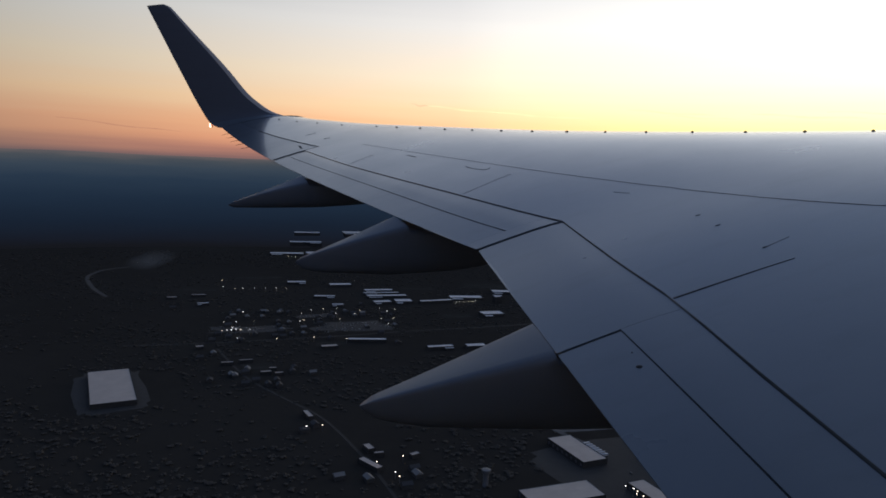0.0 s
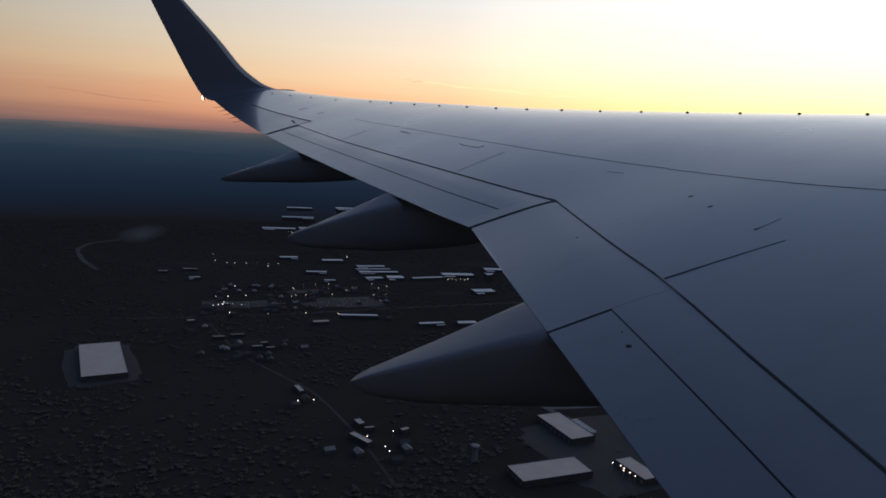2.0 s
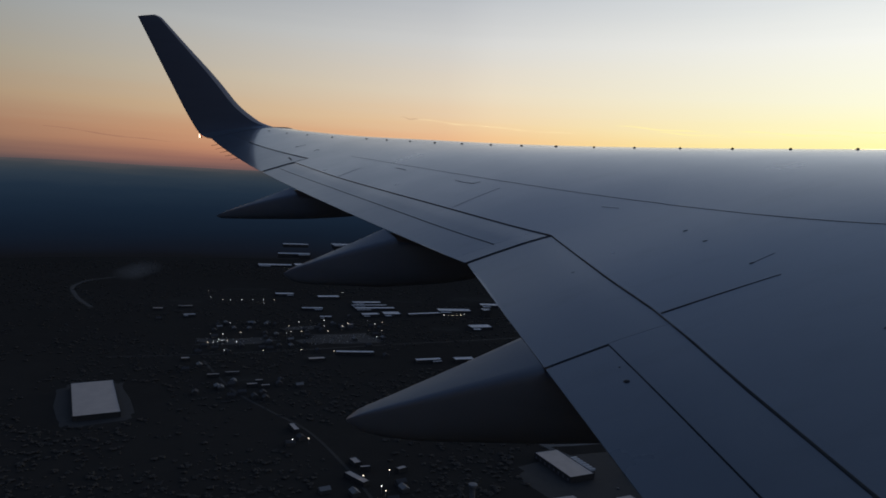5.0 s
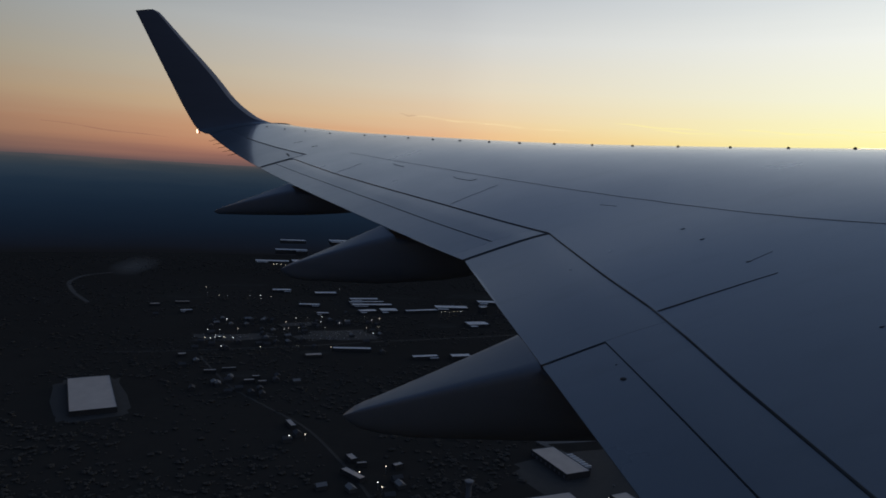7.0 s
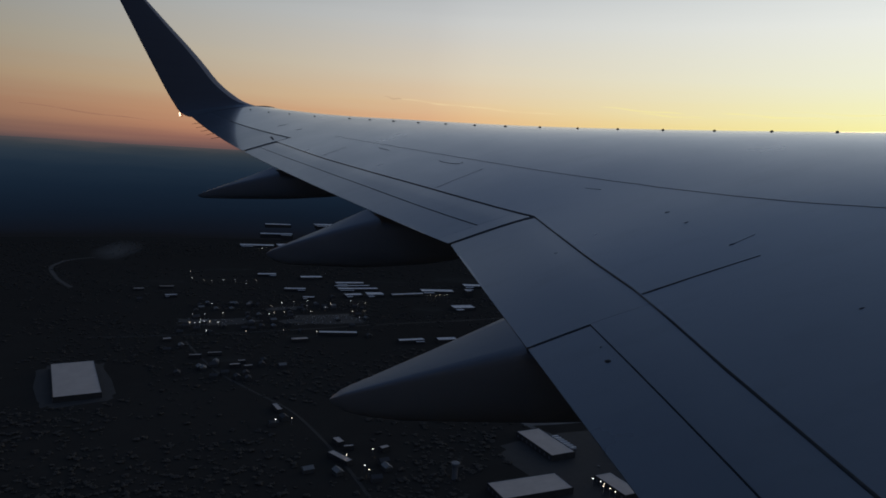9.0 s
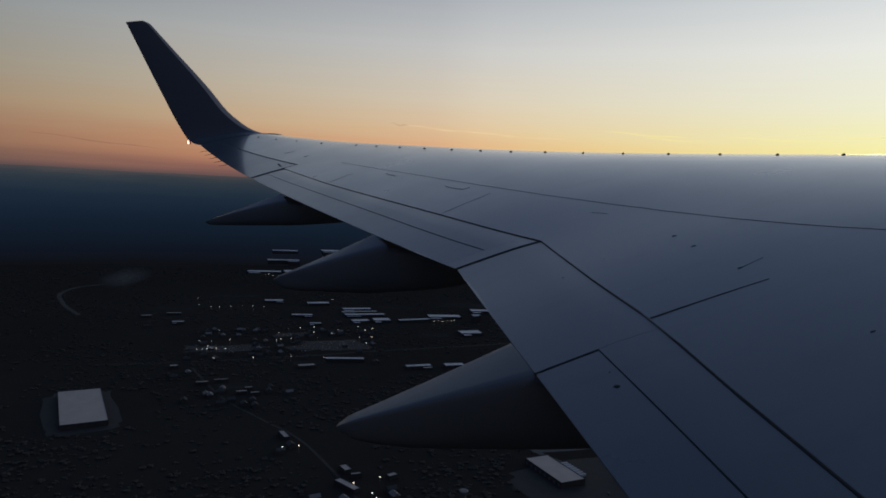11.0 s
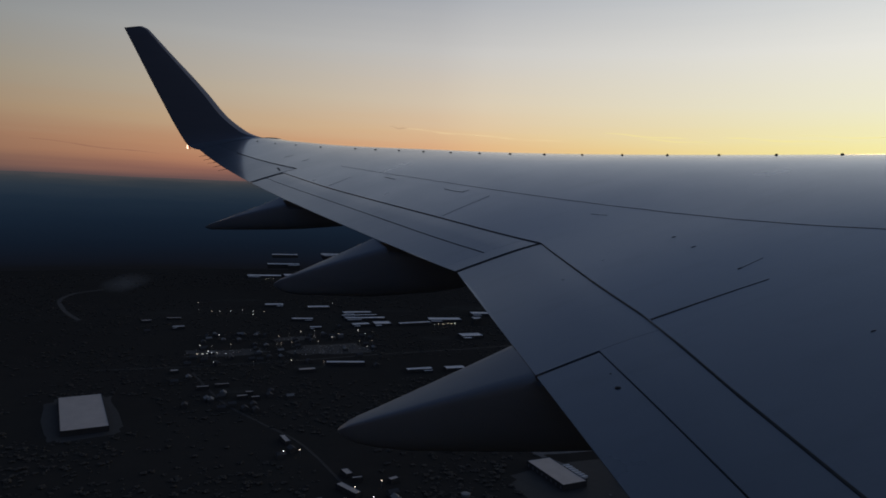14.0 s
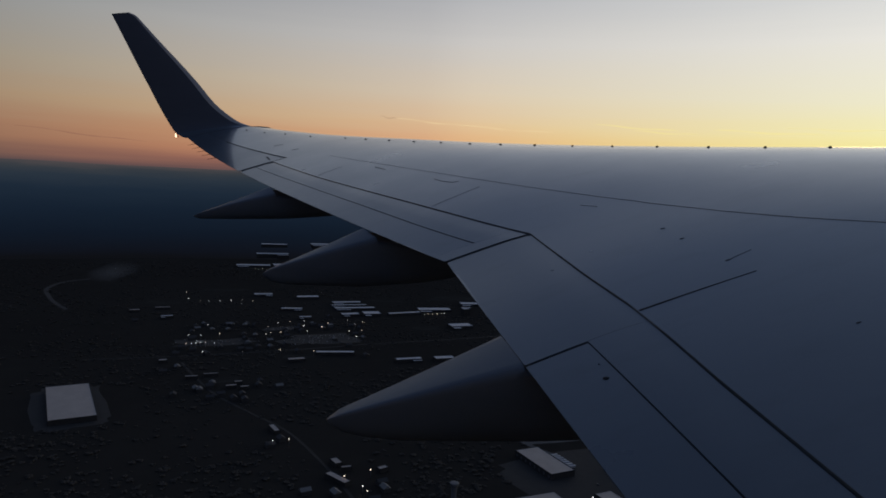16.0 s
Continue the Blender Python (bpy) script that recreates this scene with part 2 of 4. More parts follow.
GAP = 0.0010
wing_part("flap_panel", loft(skin_rings(spread(1.9, 4.2085, 12), lambda y: knot(y, SPOILER_EDGE) + GAP, lambda y: knot(y, FLAP_SPLIT) - 0.0006, sink=0.008)), FLAP_GREY, label="plain grey inboard flap panel")
wing_part("flap_end_panel", loft(skin_rings(spread(4.2105, 5.885, 12), lambda y: knot(y, SPOILER_EDGE) + GAP, lambda y: 1.0, up=14, sink=0.008)), FLAP_GREY, label="grey outer end of the inboard flap")
wing_part("flap_aft_panel", loft(skin_rings(spread(1.9, 4.191, 8), lambda y: knot(y, FLAP_SPLIT) + 0.0006, lambda y: 1.0)), FLAP_GREY, label="narrow aft flap segment")
wing_part("outboard_flap_front", loft(skin_rings(spread(6.085, 12.1, 20), lambda y: knot(y, HINGE) + 0.0022, lambda y: knot(y, TAB) - 0.0015, sink=0.007)), FLAP_GREY)
wing_part("outboard_flap_aft", loft(skin_rings(spread(6.085, 12.1, 20), lambda y: knot(y, TAB) + 0.0015, lambda y: 1.0)), FLAP_GREY)
wing_part("outboard_flap_end", loft(skin_rings(spread(5.93, 6.084, 4), lambda y: knot(y, HINGE) + 0.0022, lambda y: 1.0, up=14, sink=0.007)), FLAP_GREY)
wing_part("aileron", loft(skin_rings(spread(12.24, 15.59, 10) + spread(15.61, SPAN, 6), lambda y: knot(y, TIP_LINE) + (0.013 if y < 15.6 else 0.0006), lambda y: 1.0)), FLAP_GREY, label="grey aileron close to the wing tip")


def cove(y0, y1, line, half, depth, n=16):
    """A dark rubber seal lying in a gap, a little under the skin."""
    verts, faces = [], []
    for y in spread(y0, y1, n):
        c = line(y)
        for dc in (-half, half):
            verts.append(wing_at(y, c + dc, 1, -depth))
        for dc in (half, -half):
            verts.append(wing_at(y, c + dc, 1, -depth - 0.006))
    return loft([verts[i * 4:i * 4 + 4] for i in range(n)])


wing_part("gap_seal", cove(1.9, 5.9, lambda y: knot(y, SPOILER_EDGE) + GAP / 2, 0.006, 0.03), DARK, label="black rubber seal in the flap gap")
wing_part("gap_seal", cove(5.91, 12.15, lambda y: knot(y, HINGE) + 0.003, 0.008, 0.014), DARK)
wing_part("gap_seal", cove(12.22, 15.6, lambda y: knot(y, TIP_LINE) + 0.0065, 0.012, 0.008), DARK)
wing_part("gap_seal", cove(6.085, 12.1, lambda y: knot(y, TAB), 0.006, 0.004), DARK)
wing_part("gap_seal", cove(1.9, 4.2, lambda y: knot(y, FLAP_SPLIT), 0.003, 0.006), DARK)


def end_seal(y, half, c0, c1, depth):
    rings = []
    for c in spread(c0, c1, 8):
        rings.append([wing_at(y - half, c, 1, -depth), wing_at(y + half, c, 1, -depth), wing_at(y + half, c, 1, -depth - 0.006), wing_at(y - half, c, 1, -depth - 0.006)])
    return loft(rings)


wing_part("gap_seal", end_seal(5.907, 0.03, 0.872, 0.99, 0.008), DARK)
wing_part("gap_seal", end_seal(4.208, 0.022, 0.95, 0.992, 0.005), DARK)
wing_part("gap_seal", end_seal(12.17, 0.07, 0.76, 0.985, 0.008), DARK)


def seam(points, width, lift=0.0015, taper=1.0):
    """A thin sealed panel joint that follows the skin; points: (y, chord fraction)."""
    path = []
    for (y0, c0), (y1, c1) in zip(points, points[1:]):
        path += [(y0 + (y1 - y0) * i / 10, c0 + (c1 - c0) * i / 10) for i in range(10)]
    path.append(points[-1])
    mid = [wing_at(y, c, 1, lift) for y, c in path]
    rings = []
    for i, m in enumerate(mid):
        d = (mid[min(i + 1, len(mid) - 1)] - mid[max(i - 1, 0)]).normalized()
        side = d.cross(Vector((0, 0, 1))).normalized() * width / 2 * (1 + (taper - 1) * i / (len(mid) - 1))
        drop = Vector((0, 0, -0.004))
        rings.append([m - side, m + side, m + side + drop, m - side + drop])
    return loft(rings)


SEAM = Mat("faded_panel_sealant", (0.122, 0.14, 0.158), 0.4).m
PANEL_LINE = [(11.45, 0.64), (9.86, 0.655), (8.76, 0.669), (7.89, 0.68), (7.05, 0.69), (6.7, 0.693), (6.39, 0.695), (6.11, 0.698), (5.85, 0.699), (5.61, 0.691), (5.4, 0.685), (5.2, 0.68), (5.02, 0.674), (4.86, 0.669), (4.64, 0.66), (4.43, 0.65), (3.6, 0.615), (2.2, 0.56)]
wing_part("panel_seam", seam(PANEL_LINE, 0.0055, taper=1.6), SEAM, label="thin dark joint between two skin panels")
wing_part("spoiler_seam", seam([(4.31, 0.895), (4.30, 0.79)], 0.013, taper=0.2), DARK, label="dark gap between two spoilers")
wing_part("spoiler_seam", seam([(7.3, 0.859), (7.5, 0.725)], 0.005, taper=0.5), SEAM)
wing_part("spoiler_seam", seam([(10.18, 0.850), (10.36, 0.735)], 0.014, taper=0.5), SEAM)
wing_part("hatch_seam", seam([(8.31, 0.713), (8.24, 0.719), (8.1, 0.7225), (7.94, 0.721), (7.95, 0.705)], 0.013), SEAM)
wing_part("hatch_seam", seam([(13.72, 0.65), (13.74, 0.582)], 0.024, taper=0.6), SEAM)
wing_part("hatch_seam", seam([(12.87, 0.648), (12.83, 0.618)], 0.024, taper=0.6), SEAM)
wing_part("hatch_seam", seam([(9.76, 0.69), (9.48, 0.696)], 0.02), SEAM)


# faint scuffs on the skin
wing_part("scuff", seam([(6.17, 0.743), (6.03, 0.741)], 0.005, taper=0.4), SEAM, label="faint scuff on the paint")
wing_part("scuff", seam([(4.51, 0.785), (4.54, 0.758)], 0.003, taper=0.3), SEAM, label="faint scuff on the paint")

# slot at the aileron's inner hinge
wing_part("hinge_slot", seam([(12.76, 0.8), (12.42, 0.823)], 0.05, taper=0.5), DARK, label="dark slot at the aileron hinge")


def blob(centre, rx, ry, rz, rings=5, seg=10):
    """A small oval bump, in aircraft axes."""
    out = []
    for i in range(rings):
        a = math.pi / 2 * i / (rings - 1)
        r, h = math.cos(a), math.sin(a)
        r = max(r, 0.02)
        out.append([centre + Vector((rx * r * math.cos(2 * math.pi * j / seg), ry * r * math.sin(2 * math.pi * j / seg), rz * h)) for j in range(seg)])
    return loft(out)


# round studs along the crest of the leading edge
for y, c in ((16.61, 0.43), (15.86, 0.388), (15.16, 0.337), (14.29, 0.307), (13.32, 0.26), (12.74, 0.252), (12.13, 0.245), (11.53, 0.243), (10.95, 0.238), (10.4, 0.233), (9.88, 0.228), (9.38, 0.218), (8.85, 0.217), (8.38, 0.21), (7.89, 0.208), (7.4, 0.206), (6.93, 0.203), (6.47, 0.198)):
    wing_part("stud", blob(wing_at(y, c, 1, -0.003), 0.02 if y > 9 else 0.014, 0.026 if y > 9 else 0.017, 0.016), DARK)
wing_part("drain_plug", blob(wing_at(3.89, 0.961, 1, -0.002), 0.013, 0.015, 0.006), DARK, label="small black plug in the flap")
for y, c, r in ((5.22, 0.758, 0.02), (4.97, 0.769, 0.02), (4.51, 0.785, 0.02), (3.65, 0.813, 0.013), (4.0, 0.957, 0.005)):
    wing_part("access_plug", blob(wing_at(y, c, 1, -0.001), r, r * 0.35, 0.004), SMUDGE)

# winglet: a blend that turns up into a canted blade
WL = [(1.384, 15.629, -0.87, -2.655), (1.41, 15.74, -0.99, -2.74), (1.455, 15.86, -1.16, -2.83), (1.53, 15.97, -1.36, -2.93), (1.64, 16.06, -1.57, -3.01), (1.80, 16.12, -1.77, -3.09),
      (2.12, 16.18, -2.07, -3.225), (2.6, 16.25, -2.37, -3.40), (3.0, 16.30, -2.64, -3.545), (3.5, 16.36, -3.0, -3.72), (3.9, 16.41, -3.28, -3.86), (4.1, 16.43, -3.42, -3.93), (4.2, 16.445, -3.5, -3.965), (4.27, 16.45, -3.62, -3.99)]



def eased(rows, steps):
    """The rows, joined by a smooth curve with so many steps between two of them."""
    out = []
    for i in range(len(rows) - 1):
        p0, p1, p2, p3 = (np.array(rows[max(0, min(len(rows) - 1, i + d))]) for d in (-1, 0, 1, 2))
        for k in range(steps):
            t = k / steps
            out.append(tuple(0.5 * (2 * p1 + (p2 - p0) * t + (2 * p0 - 5 * p1 + 4 * p2 - p3) * t * t + (3 * p1 - p0 - 3 * p2 + p3) * t ** 3)))
    return out + [rows[-1]]


STEPS, LAST = 3, len(WL) - 1
WL = eased(WL, STEPS)


def blade(c0, c1, first, last, grow=0.0, n=12):
    rings = []
    for i in range(first * STEPS, last * STEPS + 1):
        z, y, le, te = WL[i]
        z0, y0, *_ = WL[max(i - 1, 0)]
        z1, y1, *_ = WL[min(i + 1, len(WL) - 1)]
        nrm = Vector((0, -(z1 - z0), y1 - y0)).normalized()
        chord = le - te
        thick = 0.1086 - 0.008 * min(i / STEPS, 3)
        mid = Vector((0, y, z))
        ups, lows = [], []
        for k in range(n):
            c = c0 + (c1 - c0) * (k / (n - 1)) ** 1.4
            h = chord * foil(c, thick)
            base = mid + Vector((le - c * chord, 0, 0))
            arch = 0.06 * c * (1 - c) * chord * max(0.0, 1 - i / STEPS / 4)
            ups.append(base + nrm * (h + grow + arch))
            lows.append(base - nrm * (h * 0.75 + grow + 0.002 - arch))
        rings.append(ups + lows[::-1])
    return loft(rings)


winglet = wing_part("winglet", blade(0.09, 1.0, 3, LAST), NAVY, label="dark navy blended winglet blade")
wing_part("winglet_root", blade(0.0, 1.0, 0, 3), WING_GREY, label="grey fairing that curves up into the winglet")
wing_part("winglet_nose", blade(0.0, 0.105, 3, LAST, 0.003, 8), NOSE_GREY, winglet, "grey leading edge strip")
wing_part("position_light", blob(Vector((-2.955, 15.97, 1.46)), 0.018, 0.018, 0.085), NAV_GLOW, label="lit white position light at the tip")
wing_part("position_light_lens", blob(Vector((-2.915, 15.97, 1.45)), 0.016, 0.018, 0.08), NAV_RED, label="dim red lens beside the tip light")
for i in range(5):
    y = 14.1 + i * 0.55
    a = wing_at(y, 0.998)
    tube = [[a + Vector((-0.15 * k, 0.006 * math.cos(q) * (1 - 0.5 * k), 0.006 * math.sin(q) * (1 - 0.5 * k) - 0.01 * k)) for q in (0, 2.1, 4.2)] for k in (0, 0.5, 1)]
    wing_part("static_wick", loft(tube), DARK, label="thin static discharge wick")


HALF = [(0.0, 1.0), (0.7, 0.999), (0.88, 0.99), (0.955, 0.968), (0.99, 0.93), (1.0, 0.88), (0.995, 0.76), (0.972, 0.6), (0.925, 0.42), (0.845, 0.26), (0.7, 0.13), (0.5, 0.045), (0.25, 0.01), (0.0, 0.0)]


def canoe(y, tail, bottom, width, label, tilt=0.0):
    """A flap track fairing: a pointed canoe with a flat deck, rounded shoulders and a rounded keel, lofted along the airflow; its deck runs flush into the flap's trailing edge; tail: x and z of its tip."""
    outline = HALF + [(-a, b) for a, b in HALF[-2:0:-1]]
    edge, out, inn = wing_at(y, 1.0), wing_at(y + 0.15, 1.0), wing_at(y - 0.15, 1.0)
    rise, sweep = (out.z - inn.z) / 0.3, (out.x - inn.x) / 0.3
    te, x0, x1 = edge.x - 0.003, tail[0], bottom[-1][0]
    top = [tail, (te, edge.z), (te + 0.003, edge.z), (te + 0.3, edge.z - 0.05), (te + 3, edge.z - 0.05)]
    stations = [x0 + (te - x0) * (i / 18) ** 1.5 for i in range(19)] + [te + 0.004] + [te + 0.004 + (x1 - te - 0.004) * i / 12 for i in range(1, 13)]
    rings = []
    for x in stations:
        zt, zb, w = knot(x, top), knot(x, bottom), knot(x, width)
        if x > te:
            zt -= 0.025
        nose = min(1.0, math.sqrt((x - x0) / 0.06 + 0.02))
        grow = min(1.0, (x - x0) / (te - x0))
        mid = zt - (zt - zb) * 0.3
        rings.append([Vector((x + sweep * w * a * grow, y - EYE_Y + w * a * nose, mid + (zb + (zt - zb) * b - mid) * nose + (rise + tilt) * w * a * b * grow - tilt * w * grow * b * (0.9 if x <= te else 1.2))) for a, b in outline])
    return wing_part("flap_track_fairing", loft(rings), FAIRING_GREY, label=label, auto=48)


canoe(4.395, (-0.10, -0.922), [(-0.10, -0.975), (0.04, -1.03), (0.18, -1.068), (0.66, -1.148), (0.95, -1.19), (1.9, -1.25), (3.6, -1.0)],
      [(-0.10, 0.03), (0.165, 0.09), (0.42, 0.145), (0.70, 0.2), (1.1, 0.21), (2.0, 0.22), (3.6, 0.08)], "grey canoe fairing under the inboard flap")
canoe(7.2, (-0.545, -0.598), [(-0.545, -0.66), (-0.39, -0.72), (0.19, -0.822), (0.70, -0.858), (0.98, -0.852), (2.6, -0.62)],
      [(-0.545, 0.03), (-0.17, 0.09), (0.277, 0.15), (0.7, 0.19), (1.4, 0.2), (2.6, 0.08)], "grey canoe fairing under the outboard flap", 0.12)
canoe(10.3, (-1.545, -0.14), [(-1.545, -0.185), (-1.11, -0.245), (-0.50, -0.318), (0.06, -0.352), (1.4, -0.15)],
      [(-1.545, 0.03), (-1.1, 0.09), (-0.64, 0.14), (-0.2, 0.17), (0.6, 0.17), (1.4, 0.07)], "small grey canoe fairing near the wing tip", 0.2)

# plain fuselage side that closes the place behind the eye, with the window it looks through
verts, faces = [], []
xs = [-10.0, -7.0, -4.0, -2.0, -0.8, -0.30, 0.42, 1.2, 3.0, 6.0, 9.0, 12.0, 15.0]
zc, rad = -0.35, 1.88
za = [-0.24, 0.20]
angs = sorted([math.asin((z - zc) / rad) for z in za] + [radians(a) for a in (-88, -75, -60, -45, -30, -15, -5, 25, 35, 50, 65, 80, 95, 110, 130, 150, 170, 190, 210, 230, 250, 272)])
for x in xs:
    for a in angs:
        verts.append(to_world((x, rad * math.cos(a) - EYE_Y, zc + rad * math.sin(a))))
m = len(angs)
hole = (xs.index(-0.30), angs.index(math.asin((za[0] - zc) / rad)))
for i in range(len(xs) - 1):
    for j in range(m - 1):
        if (i, j) != hole:
            faces.append((i * m + j, i * m + j + 1, (i + 1) * m + j + 1, (i + 1) * m + j))
fus = part_mesh("wall_fuselage", verts, faces, WHITE_SKIN, None, "plain white fuselage side with a window opening", True, 40)
tagged(fus, category="wall", kind="structure")
sol = fus.modifiers.new("skin", "SOLIDIFY")
sol.thickness, sol.offset = 0.06, -1


# ---------------------------------------------------------------- ground and distance
soil = Mat("dark_wooded_land", (0.03, 0.034, 0.03), 0.95, 0, 0.0)
big = soil.noise(520.0, 5)
small = soil.noise(45.0, 5)
tiny = soil.noise(9.0, 3)
c = soil.mix(soil.ramp(big, [(0.38, 0.0), (0.64, 1.0)]), (0.052, 0.045, 0.037), (0.060, 0.053, 0.044))
c = soil.mix(soil.ramp(small, [(0.45, 0.0), (0.72, 0.75)]), c, (0.063, 0.055, 0.045))
c = soil.mix(soil.ramp(tiny, [(0.4, 0.0), (0.75, 0.5)]), c, (0.051, 0.045, 0.036))
soil.color(c)
soil.bump(small, 0.3, 4.0)
LAND = soil.m
LAND_EDGE = 2950.0


def land_z(r):
    """Height at a distance from the eye: a plain, then the haze backdrop's climb to the horizon."""
    u = (r - LAND_EDGE + 60) / (5000 - LAND_EDGE)
    return GZ + (0.3 + (-7 - GZ) * u ** 0.8 if u > 0 else 0.0)


verts, faces = [(0, 0, GZ)], []
radii = [150, 300, 450, 600, 800, 1000, 1250, 1500, 1800, 2150, 2550, LAND_EDGE]
seg = 120
for i, r in enumerate(radii):
    for j in range(seg):
        a = 2 * math.pi * j / seg
        verts.append((r * math.sin(a), r * math.cos(a), GZ))
for j in range(seg):
    faces.append((0, 1 + (j + 1) % seg, 1 + j))
for i in range(len(radii) - 1):
    for j in range(seg):
        k = (j + 1) % seg
        faces.append((1 + i * seg + j, 1 + i * seg + k, 1 + (i + 1) * seg + k, 1 + (i + 1) * seg + j))
ground = part_mesh("ground", verts, faces, LAND, None, "dark wooded lowland at dusk", False)
tagged(ground, category="ground", kind="structure")

# backdrop cone from the plain's edge to the horizon, dusk haze painted as glow
haze = Mat("painted_far_haze", (0.0, 0.0, 0.0), 1.0, 0, 0.0)
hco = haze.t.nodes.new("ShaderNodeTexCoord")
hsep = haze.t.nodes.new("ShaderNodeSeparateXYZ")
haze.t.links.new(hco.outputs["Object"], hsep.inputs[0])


def hmath(op, a, b):
    nd = haze.t.nodes.new("ShaderNodeMath")
    nd.operation = op
    for k, val in enumerate((a, b)):
        if isinstance(val, (int, float)):
            nd.inputs[k].default_value = val
        else:
            haze.t.links.new(val, nd.inputs[k])
    return nd.outputs[0]


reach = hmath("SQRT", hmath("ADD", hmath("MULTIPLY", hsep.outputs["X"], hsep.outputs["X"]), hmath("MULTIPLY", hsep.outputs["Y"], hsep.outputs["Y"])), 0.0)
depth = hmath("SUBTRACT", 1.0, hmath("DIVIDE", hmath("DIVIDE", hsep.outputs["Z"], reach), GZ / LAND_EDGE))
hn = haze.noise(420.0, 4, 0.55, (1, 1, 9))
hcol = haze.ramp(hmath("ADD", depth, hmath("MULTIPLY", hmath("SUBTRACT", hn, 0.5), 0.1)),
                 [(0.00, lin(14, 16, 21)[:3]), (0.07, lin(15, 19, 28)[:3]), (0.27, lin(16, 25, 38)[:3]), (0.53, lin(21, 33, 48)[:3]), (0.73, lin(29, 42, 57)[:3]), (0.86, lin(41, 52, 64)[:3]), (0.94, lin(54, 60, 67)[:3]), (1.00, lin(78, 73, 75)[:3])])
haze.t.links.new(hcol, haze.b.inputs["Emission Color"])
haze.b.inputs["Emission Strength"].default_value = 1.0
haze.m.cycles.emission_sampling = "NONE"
verts, faces = [], []
seg, steps = 240, 14
for k in range(steps + 1):
    u = k / steps
    r = LAND_EDGE - 60 + (5000 - LAND_EDGE) * u
    for j in range(seg):
        a = 2 * math.pi * j / seg
        hill = noise.noise((9 * math.sin(a), 9 * math.cos(a), 2.0 * u)) * 6 * u
        verts.append((r * math.sin(a), r * math.cos(a), land_z(r) + hill))
for k in range(steps):
    for j in range(seg):
        n1 = (j + 1) % seg
        faces.append((k * seg + j, k * seg + n1, (k + 1) * seg + n1, (k + 1) * seg + j))
back = part_mesh("backdrop_distance", verts, faces, haze.m, None, "far backdrop cone with blue dusk haze painted as glow", True)
tagged(back, category="distance", kind="structure")

# ---------------------------------------------------------------- materials on the ground
roofk = Mat("white_roof_membrane", (0.62, 0.62, 0.62), 0.7)
rb = roofk.noise(14.0, 4)
rs = roofk.noise(3.0, 4, 0.6, (0.15, 1, 1))
roofk.color(roofk.mix(roofk.ramp(rs, [(0.5, 0.0), (0.8, 0.35)]), roofk.mix(roofk.ramp(rb, [(0.3, 0.0), (0.75, 1.0)]), (0.6, 0.485, 0.39), (0.7, 0.58, 0.47)), (0.48, 0.39, 0.315)))
ROOF = roofk.m
# roofs of far buildings: brightening by haze is put into a paler colour
hazedk = Mat("haze_paled_roof", (0.74, 0.71, 0.67), 0.6)
hazedk.color(hazedk.mix(hazedk.ramp(hazedk.noise(11.0, 4), [(0.35, 0.0), (0.75, 1.0)]), (0.74, 0.7, 0.65), (0.86, 0.82, 0.77)))
HAZED_ROOF = hazedk.m
wallk = Mat("precast_wall", (0.1, 0.095, 0.09), 0.8)
wallk.color(wallk.mix(wallk.ramp(wallk.noise(5.0, 4), [(0.3, 0.0), (0.75, 1.0)]), (0.04, 0.037, 0.033), (0.066, 0.061, 0.055)))
WALL = wallk.m
DOOR = Mat("dock_door_steel", (0.12, 0.12, 0.13), 0.6).m
asphalt = Mat("asphalt", (0.05, 0.05, 0.052), 0.9)
asphalt.color(asphalt.mix(asphalt.ramp(asphalt.noise(12.0, 5), [(0.3, 0.0), (0.75, 1.0)]), (0.043, 0.039, 0.034), (0.056, 0.051, 0.044)))
ASPHALT = asphalt.m
gravel = Mat("pale_bare_yard", (0.1, 0.095, 0.09), 0.95)
gravel.color(gravel.mix(gravel.ramp(gravel.noise(18.0, 5), [(0.3, 0.0), (0.75, 1.0)]), (0.1, 0.097, 0.09), (0.18, 0.174, 0.165)))
YARD = gravel.m
roadk = Mat("worn_concrete_road", (0.06, 0.058, 0.056), 0.9)
roadk.color(roadk.mix(roadk.ramp(roadk.noise(25.0, 5), [(0.3, 0.0), (0.75, 1.0)]), (0.055, 0.049, 0.041), (0.070, 0.062, 0.053)))
ROADWAY = roadk.m
localk = Mat("worn_asphalt_road", (0.05, 0.045, 0.038), 0.9)
localk.color(localk.mix(localk.ramp(localk.noise(20.0, 4), [(0.3, 0.0), (0.75, 1.0)]), (0.034, 0.030, 0.025), (0.044, 0.039, 0.032)))
LOCAL = localk.m
TRAILER = Mat("trailer_white_paint", (0.6, 0.6, 0.6), 0.5).m
STEEL = Mat("galvanised_steel", (0.35, 0.35, 0.36), 0.5, 0.6).m
SHINGLE = Mat("dark_shingle", (0.075, 0.07, 0.066), 0.9).m
SIDING = Mat("weathered_siding", (0.08, 0.075, 0.068), 0.85).m
TANK = Mat("pale_tank_paint", (0.2, 0.195, 0.19), 0.6).m
LAMP_WARM = emitter("sodium_lamp_glow", (1.0, 0.84, 0.64), 2.8)
LAMP_COOL = emitter("white_lamp_glow", (0.95, 0.95, 0.92), 2.8)

GRID = 17.0        # the district's street grid, degrees
SHIFT = 0.0        # the district's offset along the flight path
FREE = []          # places kept clear of trees: x, y, half size


